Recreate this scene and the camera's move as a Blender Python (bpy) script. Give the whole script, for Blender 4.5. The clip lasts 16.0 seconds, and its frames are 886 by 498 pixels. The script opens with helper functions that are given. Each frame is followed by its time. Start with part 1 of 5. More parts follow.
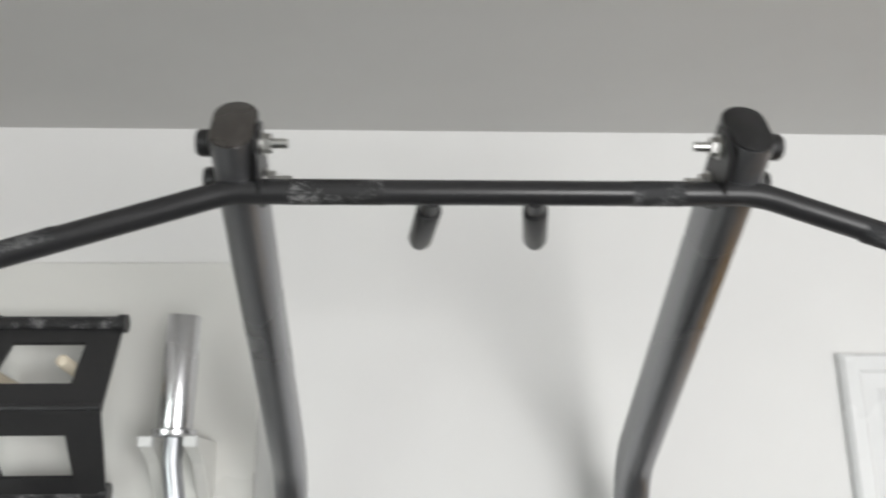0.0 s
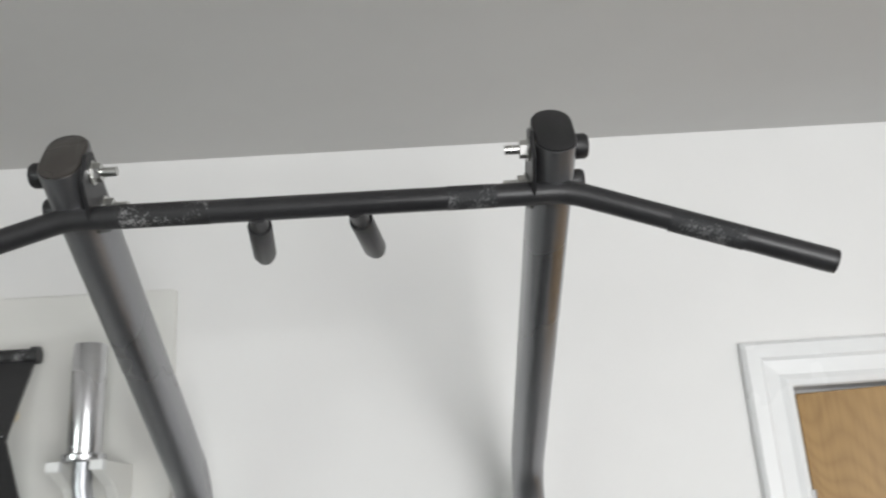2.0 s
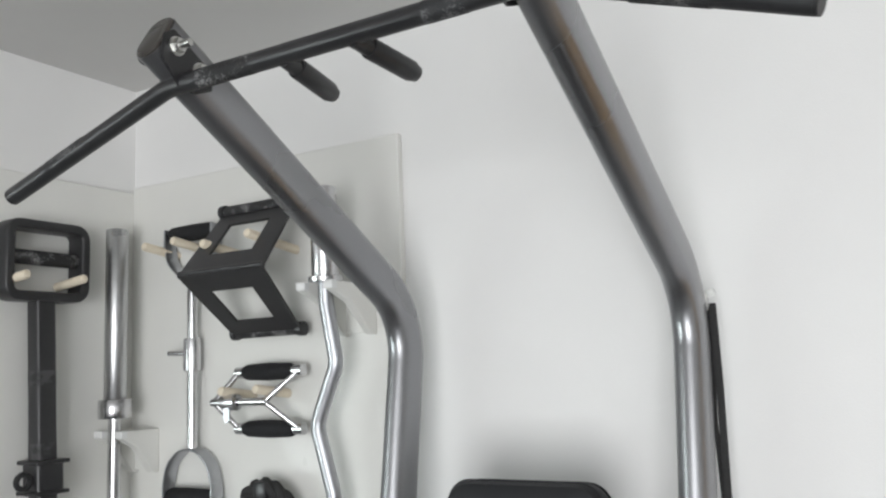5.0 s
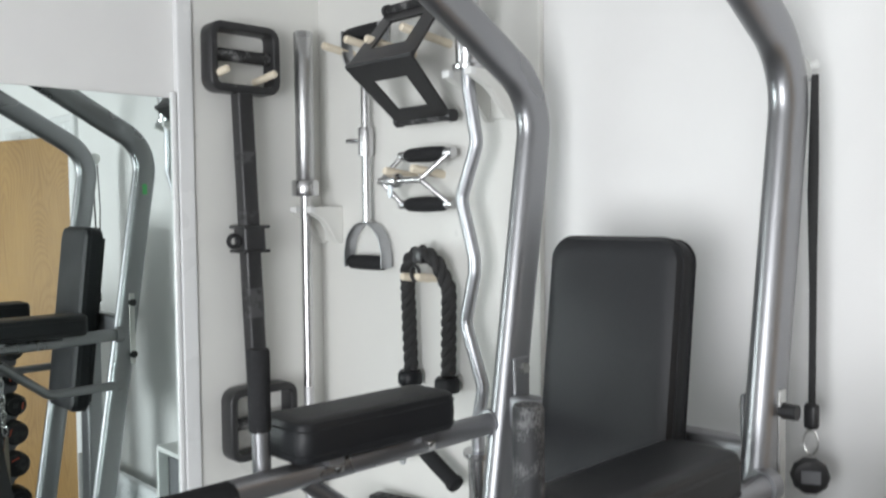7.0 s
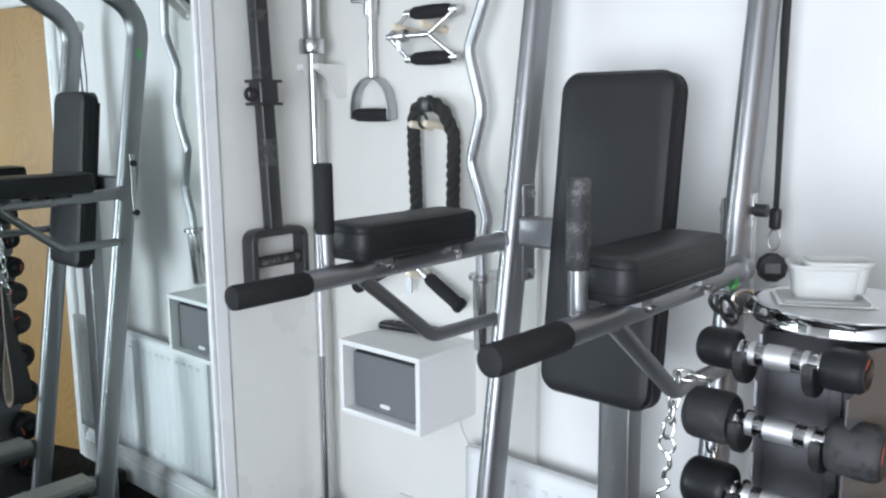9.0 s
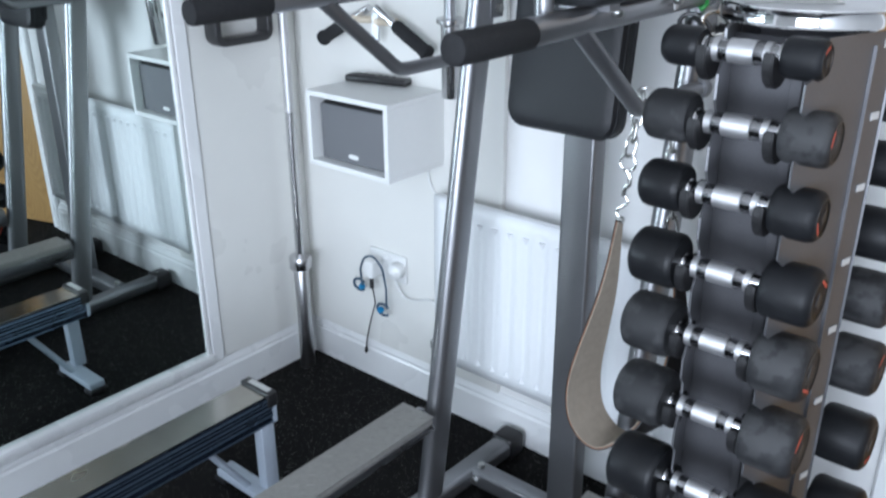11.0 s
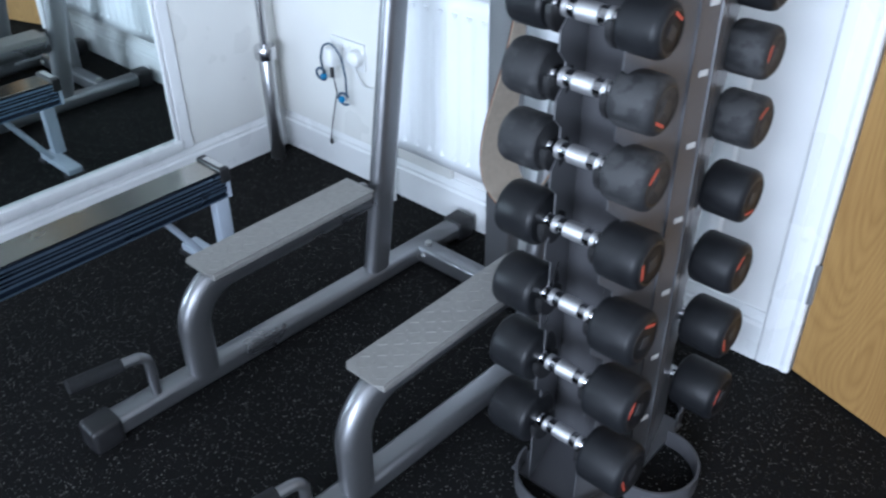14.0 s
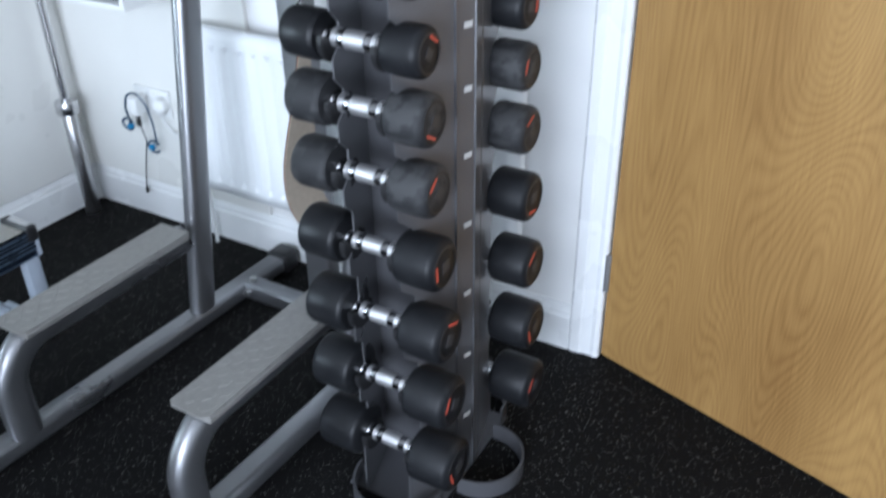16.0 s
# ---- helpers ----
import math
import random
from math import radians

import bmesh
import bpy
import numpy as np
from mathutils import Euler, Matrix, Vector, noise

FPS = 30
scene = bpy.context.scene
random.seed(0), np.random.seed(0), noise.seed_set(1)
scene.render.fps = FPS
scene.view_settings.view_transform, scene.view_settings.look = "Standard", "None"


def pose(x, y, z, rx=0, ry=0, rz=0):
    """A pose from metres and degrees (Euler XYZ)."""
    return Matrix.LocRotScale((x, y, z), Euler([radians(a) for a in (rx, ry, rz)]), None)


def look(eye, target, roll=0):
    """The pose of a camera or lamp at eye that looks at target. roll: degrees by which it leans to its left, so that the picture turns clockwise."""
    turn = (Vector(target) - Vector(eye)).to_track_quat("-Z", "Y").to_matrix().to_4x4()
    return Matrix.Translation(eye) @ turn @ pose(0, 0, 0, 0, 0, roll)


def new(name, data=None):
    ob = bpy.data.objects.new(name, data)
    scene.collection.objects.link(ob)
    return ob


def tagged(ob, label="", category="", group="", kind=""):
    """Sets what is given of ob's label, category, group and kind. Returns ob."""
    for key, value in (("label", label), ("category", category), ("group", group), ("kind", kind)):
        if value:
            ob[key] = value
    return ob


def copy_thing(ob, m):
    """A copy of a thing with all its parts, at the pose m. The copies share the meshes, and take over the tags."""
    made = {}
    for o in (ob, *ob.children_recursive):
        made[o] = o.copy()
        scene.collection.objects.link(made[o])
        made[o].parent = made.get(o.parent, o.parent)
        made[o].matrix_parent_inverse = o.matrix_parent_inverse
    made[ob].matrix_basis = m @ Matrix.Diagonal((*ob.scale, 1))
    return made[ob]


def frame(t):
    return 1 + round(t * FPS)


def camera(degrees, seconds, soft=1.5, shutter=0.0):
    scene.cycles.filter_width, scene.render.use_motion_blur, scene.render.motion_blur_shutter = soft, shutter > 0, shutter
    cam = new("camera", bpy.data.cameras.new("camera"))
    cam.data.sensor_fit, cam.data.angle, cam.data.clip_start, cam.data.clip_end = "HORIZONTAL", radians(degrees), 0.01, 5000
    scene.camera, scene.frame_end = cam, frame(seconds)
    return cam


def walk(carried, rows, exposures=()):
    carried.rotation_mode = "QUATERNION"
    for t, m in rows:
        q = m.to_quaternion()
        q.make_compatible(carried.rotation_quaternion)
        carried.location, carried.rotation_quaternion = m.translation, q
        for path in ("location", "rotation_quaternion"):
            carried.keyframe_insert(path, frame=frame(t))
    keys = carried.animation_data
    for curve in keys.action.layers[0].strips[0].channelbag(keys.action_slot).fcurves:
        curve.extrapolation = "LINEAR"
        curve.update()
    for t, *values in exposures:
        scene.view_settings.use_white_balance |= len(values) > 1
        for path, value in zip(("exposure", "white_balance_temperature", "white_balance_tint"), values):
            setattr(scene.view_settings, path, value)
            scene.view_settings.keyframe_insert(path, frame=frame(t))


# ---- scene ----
cam = camera(55.0, 16.0, soft=2.2, shutter=0.4)
PATH = [
    (0, (0.253, 0.261, 1.886), (0.344, 2.184, 2.426), -0.6),
    (0.2, (0.289, 0.253, 1.88), (0.456, 2.177, 2.401), -2.5),
    (0.5, (0.283, 0.247, 1.874), (0.654, 2.15, 2.365), -4.6),
    (0.7, (0.29, 0.248, 1.861), (0.753, 2.141, 2.31), -3.3),
    (0.9, (0.319, 0.256, 1.861), (0.865, 2.128, 2.307), -3.3),
    (1, (0.322, 0.251, 1.857), (0.861, 2.114, 2.344), -4.0),
    (1.2, (0.345, 0.253, 1.87), (0.72, 2.129, 2.452), -3.9),
    (1.4, (0.387, 0.245, 1.863), (0.535, 2.146, 2.467), -2.6),
    (1.5, (0.401, 0.232, 1.857), (0.496, 2.141, 2.447), -2.3),
    (1.7, (0.423, 0.235, 1.862), (0.58, 2.142, 2.444), -3.1),
    (2, (0.437, 0.218, 1.855), (0.501, 2.128, 2.442), -3.9),
    (2.5, (0.602, 0.242, 1.848), (0.239, 2.119, 2.438), 0.8),
    (3, (0.674, 0.286, 1.842), (0.113, 2.126, 2.389), -0.1),
    (3.5, (0.648, 0.339, 1.836), (0.118, 2.197, 2.356), -1.0),
    (4, (0.699, 0.323, 1.824), (0.082, 2.173, 2.27), -2.4),
    (4.2, (0.746, 0.321, 1.812), (-0.002, 2.132, 2.216), -2.1),
    (6.3, (1.069, 0.302, 1.727), (-0.179, 1.861, 1.832), -2.3),
    (6.5, (1.087, 0.326, 1.704), (-0.273, 1.792, 1.749), -0.9),
    (7, (1.143, 0.297, 1.677), (-0.299, 1.679, 1.585), -0.6),
    (7.5, (1.166, 0.155, 1.623), (-0.2, 1.603, 1.427), -1.5),
    (8, (1.158, 0.053, 1.584), (-0.143, 1.543, 1.289), -1.0),
    (8.2, (1.163, 0.037, 1.58), (-0.154, 1.512, 1.278), -0.9),
    (10.3, (1.219, -0.017, 1.507), (-0.016, 1.449, 0.938), -0.2),
    (10.5, (1.22, -0.015, 1.486), (0.005, 1.437, 0.843), -0.2),
    (11, (1.223, -0.023, 1.447), (0.04, 1.389, 0.668), -0.2),
    (11.5, (1.234, -0.037, 1.408), (0.081, 1.334, 0.518), 0.2),
    (12, (1.247, -0.047, 1.368), (0.132, 1.27, 0.356), 0.5),
    (12.5, (1.269, -0.055, 1.347), (0.166, 1.217, 0.268), 1.1),
    (13, (1.321, -0.044, 1.343), (0.152, 1.148, 0.242), 0.0),
    (13.5, (1.41, -0.009, 1.338), (0.252, 1.162, 0.203), 0.5),
    (14, (1.472, 0.026, 1.351), (0.351, 1.252, 0.237), -0.6),
    (14.5, (1.516, 0.05, 1.347), (0.479, 1.343, 0.227), 0.0),
    (15, (1.558, 0.062, 1.34), (0.577, 1.378, 0.197), -0.4),
    (15.5, (1.584, 0.055, 1.335), (0.658, 1.384, 0.162), -1.4),
    (16, (1.592, 0.002, 1.367), (0.723, 1.47, 0.322), -0.8),
]
walk(cam, [(t, look(eye, target, roll)) for t, eye, target, roll in PATH],
     [(0.0, -0.15, 6420, 10), (0.8, -0.15, 6420, 10), (1.2, -0.3, 6400, 10), (1.6, -0.2, 6380, 10), (4.0, -0.2, 6280, 10), (6.5, 0.0, 6230, 10), (8.2, 0.16, 5970, 10), (10.5, 0.22, 5480, 10), (12.0, 0.24, 5270, 10), (13.0, 0.50, 5050, 10), (13.5, 0.53, 5090, 10), (14.5, 0.36, 5160, 10), (15.5, 0.32, 5120, 10), (16.0, 0.38, 5340, 10)])


# ---- world and daylight ----
world = bpy.data.worlds.new("sky")
scene.world = world
world.use_nodes = True
wn = world.node_tree
sky = wn.nodes.new("ShaderNodeTexSky")
sky.sky_type = "NISHITA"
sky.sun_disc = False
sky.sun_elevation, sky.sun_rotation = radians(40), radians(60)
wn.links.new(sky.outputs[0], wn.nodes["Background"].inputs[0])
wn.nodes["Background"].inputs[1].default_value = 0.12


def area_light(name, m, sx, sy, watts, colour):
    data = bpy.data.lights.new(name, "AREA")
    data.shape, data.size, data.size_y, data.energy, data.color = "RECTANGLE", sx, sy, watts, colour
    ob = new(name, data)
    ob.matrix_basis = m
    return ob


# the sky's light in the opening of the window behind the camera
area_light("window_daylight", look((1.75, -2.55, 1.22), (1.2, 1.6, 0.98)), 1.75, 1.75, 129, (1.0, 0.985, 0.97))

# ---- materials ----


def node_material(name, colour, rough=0.5, metal=0.0, grain=60.0, vary=0.06, bump=0.0, bump_scale=200.0, blotch=3.0, spec=0.5, rough_vary=0.1):
    """Two scales of variation in colour and gloss, with a fine relief."""
    m = bpy.data.materials.new(name)
    m.use_nodes = True
    nt = m.node_tree
    b = nt.nodes["Principled BSDF"]
    co = nt.nodes.new("ShaderNodeTexCoord")
    fine, big = nt.nodes.new("ShaderNodeTexNoise"), nt.nodes.new("ShaderNodeTexNoise")
    fine.inputs["Scale"].default_value, big.inputs["Scale"].default_value = grain, blotch
    fine.inputs["Detail"].default_value = big.inputs["Detail"].default_value = 4
    for n in (fine, big):
        nt.links.new(co.outputs["Object"], n.inputs["Vector"])
    mix = nt.nodes.new("ShaderNodeMath")
    mix.operation = "ADD"
    nt.links.new(fine.outputs["Fac"], mix.inputs[0])
    nt.links.new(big.outputs["Fac"], mix.inputs[1])
    ramp = nt.nodes.new("ShaderNodeMapRange")
    ramp.inputs["From Min"].default_value, ramp.inputs["From Max"].default_value = 0.6, 1.4
    ramp.inputs["To Min"].default_value, ramp.inputs["To Max"].default_value = 1 - vary, 1 + vary
    nt.links.new(mix.outputs[0], ramp.inputs["Value"])
    mul = nt.nodes.new("ShaderNodeVectorMath")
    mul.operation = "SCALE"
    mul.inputs[0].default_value = colour
    nt.links.new(ramp.outputs[0], mul.inputs["Scale"])
    nt.links.new(mul.outputs[0], b.inputs["Base Color"])
    rr = nt.nodes.new("ShaderNodeMapRange")
    rr.inputs["From Min"].default_value, rr.inputs["From Max"].default_value = 0.3, 0.7
    rr.inputs["To Min"].default_value, rr.inputs["To Max"].default_value = max(0.02, rough - rough_vary), min(1.0, rough + rough_vary)
    nt.links.new(big.outputs["Fac"], rr.inputs["Value"])
    nt.links.new(rr.outputs[0], b.inputs["Roughness"])
    b.inputs["Metallic"].default_value = metal
    b.inputs["Specular IOR Level"].default_value = spec
    if bump:
        bn, bt = nt.nodes.new("ShaderNodeBump"), nt.nodes.new("ShaderNodeTexNoise")
        bt.inputs["Scale"].default_value = bump_scale
        bt.inputs["Detail"].default_value = 3
        nt.links.new(co.outputs["Object"], bt.inputs["Vector"])
        nt.links.new(bt.outputs["Fac"], bn.inputs["Height"])
        bn.inputs["Strength"].default_value, bn.inputs["Distance"].default_value = bump, 0.002
        nt.links.new(bn.outputs[0], b.inputs["Normal"])
    return m


WALL = node_material("wall_paint", (0.80, 0.80, 0.79), 0.6, bump=0.15, bump_scale=350, vary=0.02, grain=8, blotch=1.2)
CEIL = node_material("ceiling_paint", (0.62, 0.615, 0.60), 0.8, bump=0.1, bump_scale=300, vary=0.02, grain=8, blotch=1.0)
BOARD = node_material("board_paint", (0.755, 0.755, 0.722), 0.35, bump=0.05, vary=0.015, grain=12)
TRIM = node_material("gloss_paint", (0.80, 0.81, 0.81), 0.28, vary=0.02, grain=20)
RADI = node_material("radiator_enamel", (0.82, 0.84, 0.85), 0.42, vary=0.015)
STEEL = node_material("silver_grey_paint", (0.285, 0.288, 0.298), 0.34, metal=0.86, vary=0.05, grain=300, bump=0.04, bump_scale=900)
TREAD = node_material("tread_plate_paint", (0.325, 0.318, 0.300), 0.50, metal=0.42, vary=0.12, grain=90, bump=0.1, bump_scale=300)
BLACKP = node_material("black_paint", (0.024, 0.024, 0.0255), 0.36, vary=0.2, grain=120, bump=0.06, bump_scale=500)
VINYL = node_material("black_vinyl", (0.0155, 0.0165, 0.0185), 0.45, vary=0.15, grain=200, bump=0.2, bump_scale=800, spec=0.32)
FOAM = node_material("black_foam", (0.019, 0.0195, 0.021), 0.8, vary=0.25, grain=150, bump=0.4, bump_scale=500, spec=0.3)
RUBBER = node_material("head_rubber", (0.0105, 0.0112, 0.0128), 0.46, vary=0.3, grain=40, blotch=14, bump=0.12, bump_scale=400, spec=0.26)
CAP = node_material("black_plastic", (0.016, 0.016, 0.017), 0.45, vary=0.1)
CHROME = node_material("chrome", (0.60, 0.60, 0.61), 0.25, metal=1.0, vary=0.05, grain=150, rough_vary=0.05)
SATIN = node_material("satin_steel", (0.62, 0.62, 0.63), 0.42, metal=0.7, vary=0.05, grain=80)
MIRRORC = node_material("polished_chrome", (0.66, 0.66, 0.67), 0.04, metal=1.0, vary=0.03, rough_vary=0.02)
# handle chrome with the dark reflections between the bands put into its colour
REFLECTCHROME = node_material("chrome_dark_reflection", (0.40, 0.40, 0.415), 0.10, metal=1.0, vary=0.05, rough_vary=0.03)
KNURL = node_material("knurled_chrome", (0.66, 0.66, 0.67), 0.46, metal=0.95, vary=0.12, grain=900, bump=0.22, bump_scale=1800)
ZINC = node_material("zinc", (0.62, 0.62, 0.60), 0.3, metal=1.0, vary=0.08)
HINGE = node_material("satin_hinge_steel", (0.34, 0.34, 0.34), 0.5, metal=0.7, vary=0.1, grain=80)
DARKCAP = node_material("bronzed_cap", (0.13, 0.12, 0.112), 0.30, metal=0.75, vary=0.1)
SLEEVE = node_material("dull_chrome", (0.52, 0.525, 0.53), 0.33, metal=1.0, vary=0.06, grain=120)
PEG = node_material("pale_beech", (0.76, 0.68, 0.54), 0.55, vary=0.08, grain=60)
RACK = node_material("graphite_paint", (0.150, 0.151, 0.160), 0.36, metal=0.55, vary=0.08, grain=300)
WHITE = node_material("white_laminate", (0.78, 0.79, 0.78), 0.35, vary=0.015)
GRILLE = node_material("grey_grille", (0.16, 0.165, 0.175), 0.75, vary=0.1, grain=500, bump=0.3, bump_scale=1200)
SUEDE = node_material("tan_suede", (0.265, 0.228, 0.18), 0.9, vary=0.15, grain=80, bump=0.3)
LEATHER = node_material("black_leather", (0.018, 0.0165, 0.016), 0.45, vary=0.15, grain=60)
TANEDGE = node_material("raw_leather_edge", (0.26, 0.115, 0.055), 0.6, vary=0.15, grain=60)
BLUE = node_material("blue_rubber", (0.02, 0.20, 0.42), 0.4, vary=0.05)
GREEN = node_material("green_cord", (0.035, 0.26, 0.045), 0.5, vary=0.1)
PALEGREEN = node_material("pale_green_label", (0.10, 0.46, 0.15), 0.45, vary=0.1)
RED = node_material("red_print", (0.52, 0.085, 0.05), 0.5, vary=0.1)
GREYP = node_material("grey_print", (0.035, 0.035, 0.037), 0.5, vary=0.1)
TAG = node_material("paper_tag", (0.55, 0.55, 0.54), 0.6, vary=0.03)
ALU = node_material("brushed_aluminium", (0.46, 0.47, 0.49), 0.42, metal=1.0, vary=0.10, grain=40)
FOOT = node_material("pale_grey_plastic", (0.42, 0.47, 0.54), 0.4, vary=0.04)
ROPE = node_material("black_rope", (0.026, 0.026, 0.026), 0.8, vary=0.35, grain=300, bump=0.6, bump_scale=700)


def chalked(name, dark, cut, amount=0.45, scale=38, fine=420):
    """Black grip with rubbed-in white chalk in broken patches."""
    m = node_material(name, dark, 0.6, vary=0.3, grain=150, bump=0.5, bump_scale=700)
    nt = m.node_tree
    b = nt.nodes["Principled BSDF"]
    co = nt.nodes.new("ShaderNodeTexCoord")
    patch, speck = nt.nodes.new("ShaderNodeTexNoise"), nt.nodes.new("ShaderNodeTexNoise")
    patch.inputs["Scale"].default_value, speck.inputs["Scale"].default_value = scale, fine
    speck.inputs["Detail"].default_value = 5
    for n in (patch, speck):
        nt.links.new(co.outputs["Object"], n.inputs["Vector"])
    mul = nt.nodes.new("ShaderNodeMath")
    mul.operation = "MULTIPLY"
    nt.links.new(patch.outputs["Fac"], mul.inputs[0])
    nt.links.new(speck.outputs["Fac"], mul.inputs[1])
    ramp = nt.nodes.new("ShaderNodeMapRange")
    ramp.inputs["From Min"].default_value, ramp.inputs["From Max"].default_value = cut, cut + 0.09
    ramp.inputs["To Max"].default_value = amount
    nt.links.new(mul.outputs[0], ramp.inputs["Value"])
    mix = nt.nodes.new("ShaderNodeMix")
    mix.data_type = "RGBA"
    mix.inputs["A"].default_value, mix.inputs["B"].default_value = (*dark, 1), (0.5, 0.5, 0.5, 1)
    nt.links.new(ramp.outputs[0], mix.inputs["Factor"])
    nt.links.new(mix.outputs["Result"], b.inputs["Base Color"])
    return m


CHALK = chalked("chalked_grip", (0.018, 0.018, 0.019), 0.27)
WORN = chalked("worn_grip", (0.020, 0.021, 0.023), 0.26, 0.22)
SMOKE = chalked("chalk_haze", (0.024, 0.024, 0.0255), 0.20, 0.10, 24, 60)
DUSTY = chalked("dusty_rubber", (0.015, 0.0157, 0.0175), 0.22, 0.05, 14, 60)


def mirror_material():
    m = bpy.data.materials.new("mirror_glass")
    m.use_nodes = True
    b = m.node_tree.nodes["Principled BSDF"]
    b.inputs["Base Color"].default_value = (0.80, 0.87, 0.85, 1)
    b.inputs["Metallic"].default_value, b.inputs["Roughness"].default_value = 1.0, 0.005
    return m


def clear_plastic():
    m = bpy.data.materials.new("frosted_plastic")
    m.use_nodes = True
    b = m.node_tree.nodes["Principled BSDF"]
    b.inputs["Base Color"].default_value = (0.86, 0.87, 0.85, 1)
    b.inputs["Roughness"].default_value = 0.3
    b.inputs["Transmission Weight"].default_value = 0.55
    b.inputs["IOR"].default_value = 1.15
    return m


def rubber_floor():
    """Black crumb rubber with pale flecks of several sizes."""
    m = bpy.data.materials.new("speckled_rubber")
    m.use_nodes = True
    nt = m.node_tree
    b = nt.nodes["Principled BSDF"]
    co = nt.nodes.new("ShaderNodeTexCoord")
    total = None
    for scale, cut, dens in ((300, 0.22, 0.86), (190, 0.20, 0.91)):
        v = nt.nodes.new("ShaderNodeTexVoronoi")
        v.inputs["Scale"].default_value = scale
        nt.links.new(co.outputs["Object"], v.inputs["Vector"])
        small = nt.nodes.new("ShaderNodeMath")
        small.operation = "LESS_THAN"
        small.inputs[1].default_value = cut + 0.12
        nt.links.new(v.outputs["Distance"], small.inputs[0])
        sep = nt.nodes.new("ShaderNodeSeparateColor")
        nt.links.new(v.outputs["Color"], sep.inputs[0])
        pick = nt.nodes.new("ShaderNodeMath")
        pick.operation = "GREATER_THAN"
        pick.inputs[1].default_value = dens
        nt.links.new(sep.outputs[0], pick.inputs[0])
        both = nt.nodes.new("ShaderNodeMath")
        both.operation = "MULTIPLY"
        nt.links.new(small.outputs[0], both.inputs[0])
        nt.links.new(pick.outputs[0], both.inputs[1])
        tone = nt.nodes.new("ShaderNodeMath")
        tone.operation = "MULTIPLY"
        nt.links.new(both.outputs[0], tone.inputs[0])
        nt.links.new(sep.outputs[1], tone.inputs[1])
        if total is None:
            total = tone
        else:
            mx = nt.nodes.new("ShaderNodeMath")
            mx.operation = "MAXIMUM"
            nt.links.new(total.outputs[0], mx.inputs[0])
            nt.links.new(tone.outputs[0], mx.inputs[1])
            total = mx
    mix = nt.nodes.new("ShaderNodeMix")
    mix.data_type = "RGBA"
    mix.inputs["A"].default_value, mix.inputs["B"].default_value = (0.0062, 0.0060, 0.0060, 1), (0.235, 0.228, 0.205, 1)
    nt.links.new(total.outputs[0], mix.inputs["Factor"])
    nt.links.new(mix.outputs["Result"], b.inputs["Base Color"])
    b.inputs["Roughness"].default_value = 0.8
    b.inputs["Specular IOR Level"].default_value = 0.12
    bn, bt = nt.nodes.new("ShaderNodeBump"), nt.nodes.new("ShaderNodeTexNoise")
    bt.inputs["Scale"].default_value = 260
    nt.links.new(co.outputs["Object"], bt.inputs["Vector"])
    nt.links.new(bt.outputs["Fac"], bn.inputs["Height"])
    bn.inputs["Strength"].default_value, bn.inputs["Distance"].default_value = 0.5, 0.003
    nt.links.new(bn.outputs[0], b.inputs["Normal"])
    return m


def oak():
    """Oak veneer: upright grain that flows round eyes of cathedral figure."""
    m = bpy.data.materials.new("oak_veneer")
    m.use_nodes = True
    nt = m.node_tree
    b = nt.nodes["Principled BSDF"]
    co = nt.nodes.new("ShaderNodeTexCoord")

    def noise(stretch, scale, detail, distortion=0.0):
        mp, n = nt.nodes.new("ShaderNodeMapping"), nt.nodes.new("ShaderNodeTexNoise")
        mp.inputs["Scale"].default_value = (1.0, 1.0, stretch)
        nt.links.new(co.outputs["Object"], mp.inputs["Vector"])
        nt.links.new(mp.outputs[0], n.inputs["Vector"])
        n.inputs["Scale"].default_value, n.inputs["Detail"].default_value, n.inputs["Distortion"].default_value = scale, detail, distortion
        return n.outputs["Fac"]

    def calc(op, x, y, z=None):
        n = nt.nodes.new("ShaderNodeMath")
        n.operation = op
        for k, v in enumerate((x, y, z)):
            if v is None:
                continue
            if isinstance(v, float):
                n.inputs[k].default_value = v
            else:
                nt.links.new(v, n.inputs[k])
        return n.outputs[0]

    figure = noise(0.27, 3.4, 0.8, 0.35)
    rings = calc("PINGPONG", calc("MULTIPLY", figure, 74.0), 0.5)
    rings = calc("POWER", calc("MULTIPLY", rings, 2.0), 1.6)
    fibre, tone = noise(0.03, 330.0, 5.0), noise(0.35, 3.0, 3.0)
    patch = noise(0.30, 7.0, 2.0)
    v = calc("MULTIPLY_ADD", calc("MULTIPLY", rings, patch), 0.26, calc("MULTIPLY", fibre, 0.46))
    v = calc("MULTIPLY_ADD", tone, 0.85, v)
    ramp = nt.nodes.new("ShaderNodeValToRGB")
    ramp.color_ramp.elements[0].position, ramp.color_ramp.elements[0].color = 0.50, (0.43, 0.262, 0.088, 1)
    ramp.color_ramp.elements[1].position, ramp.color_ramp.elements[1].color = 1.00, (0.225, 0.119, 0.035, 1)
    nt.links.new(v, ramp.inputs[0])
    nt.links.new(ramp.outputs[0], b.inputs["Base Color"])
    b.inputs["Roughness"].default_value = 0.40
    bn = nt.nodes.new("ShaderNodeBump")
    bn.inputs["Strength"].default_value, bn.inputs["Distance"].default_value = 0.10, 0.001
    nt.links.new(fibre, bn.inputs["Height"])
    nt.links.new(bn.outputs[0], b.inputs["Normal"])
    return m


MIRROR, FROST, FLOOR, OAK = mirror_material(), clear_plastic(), rubber_floor(), oak()

# ---- mesh helpers ----
BASES = {}


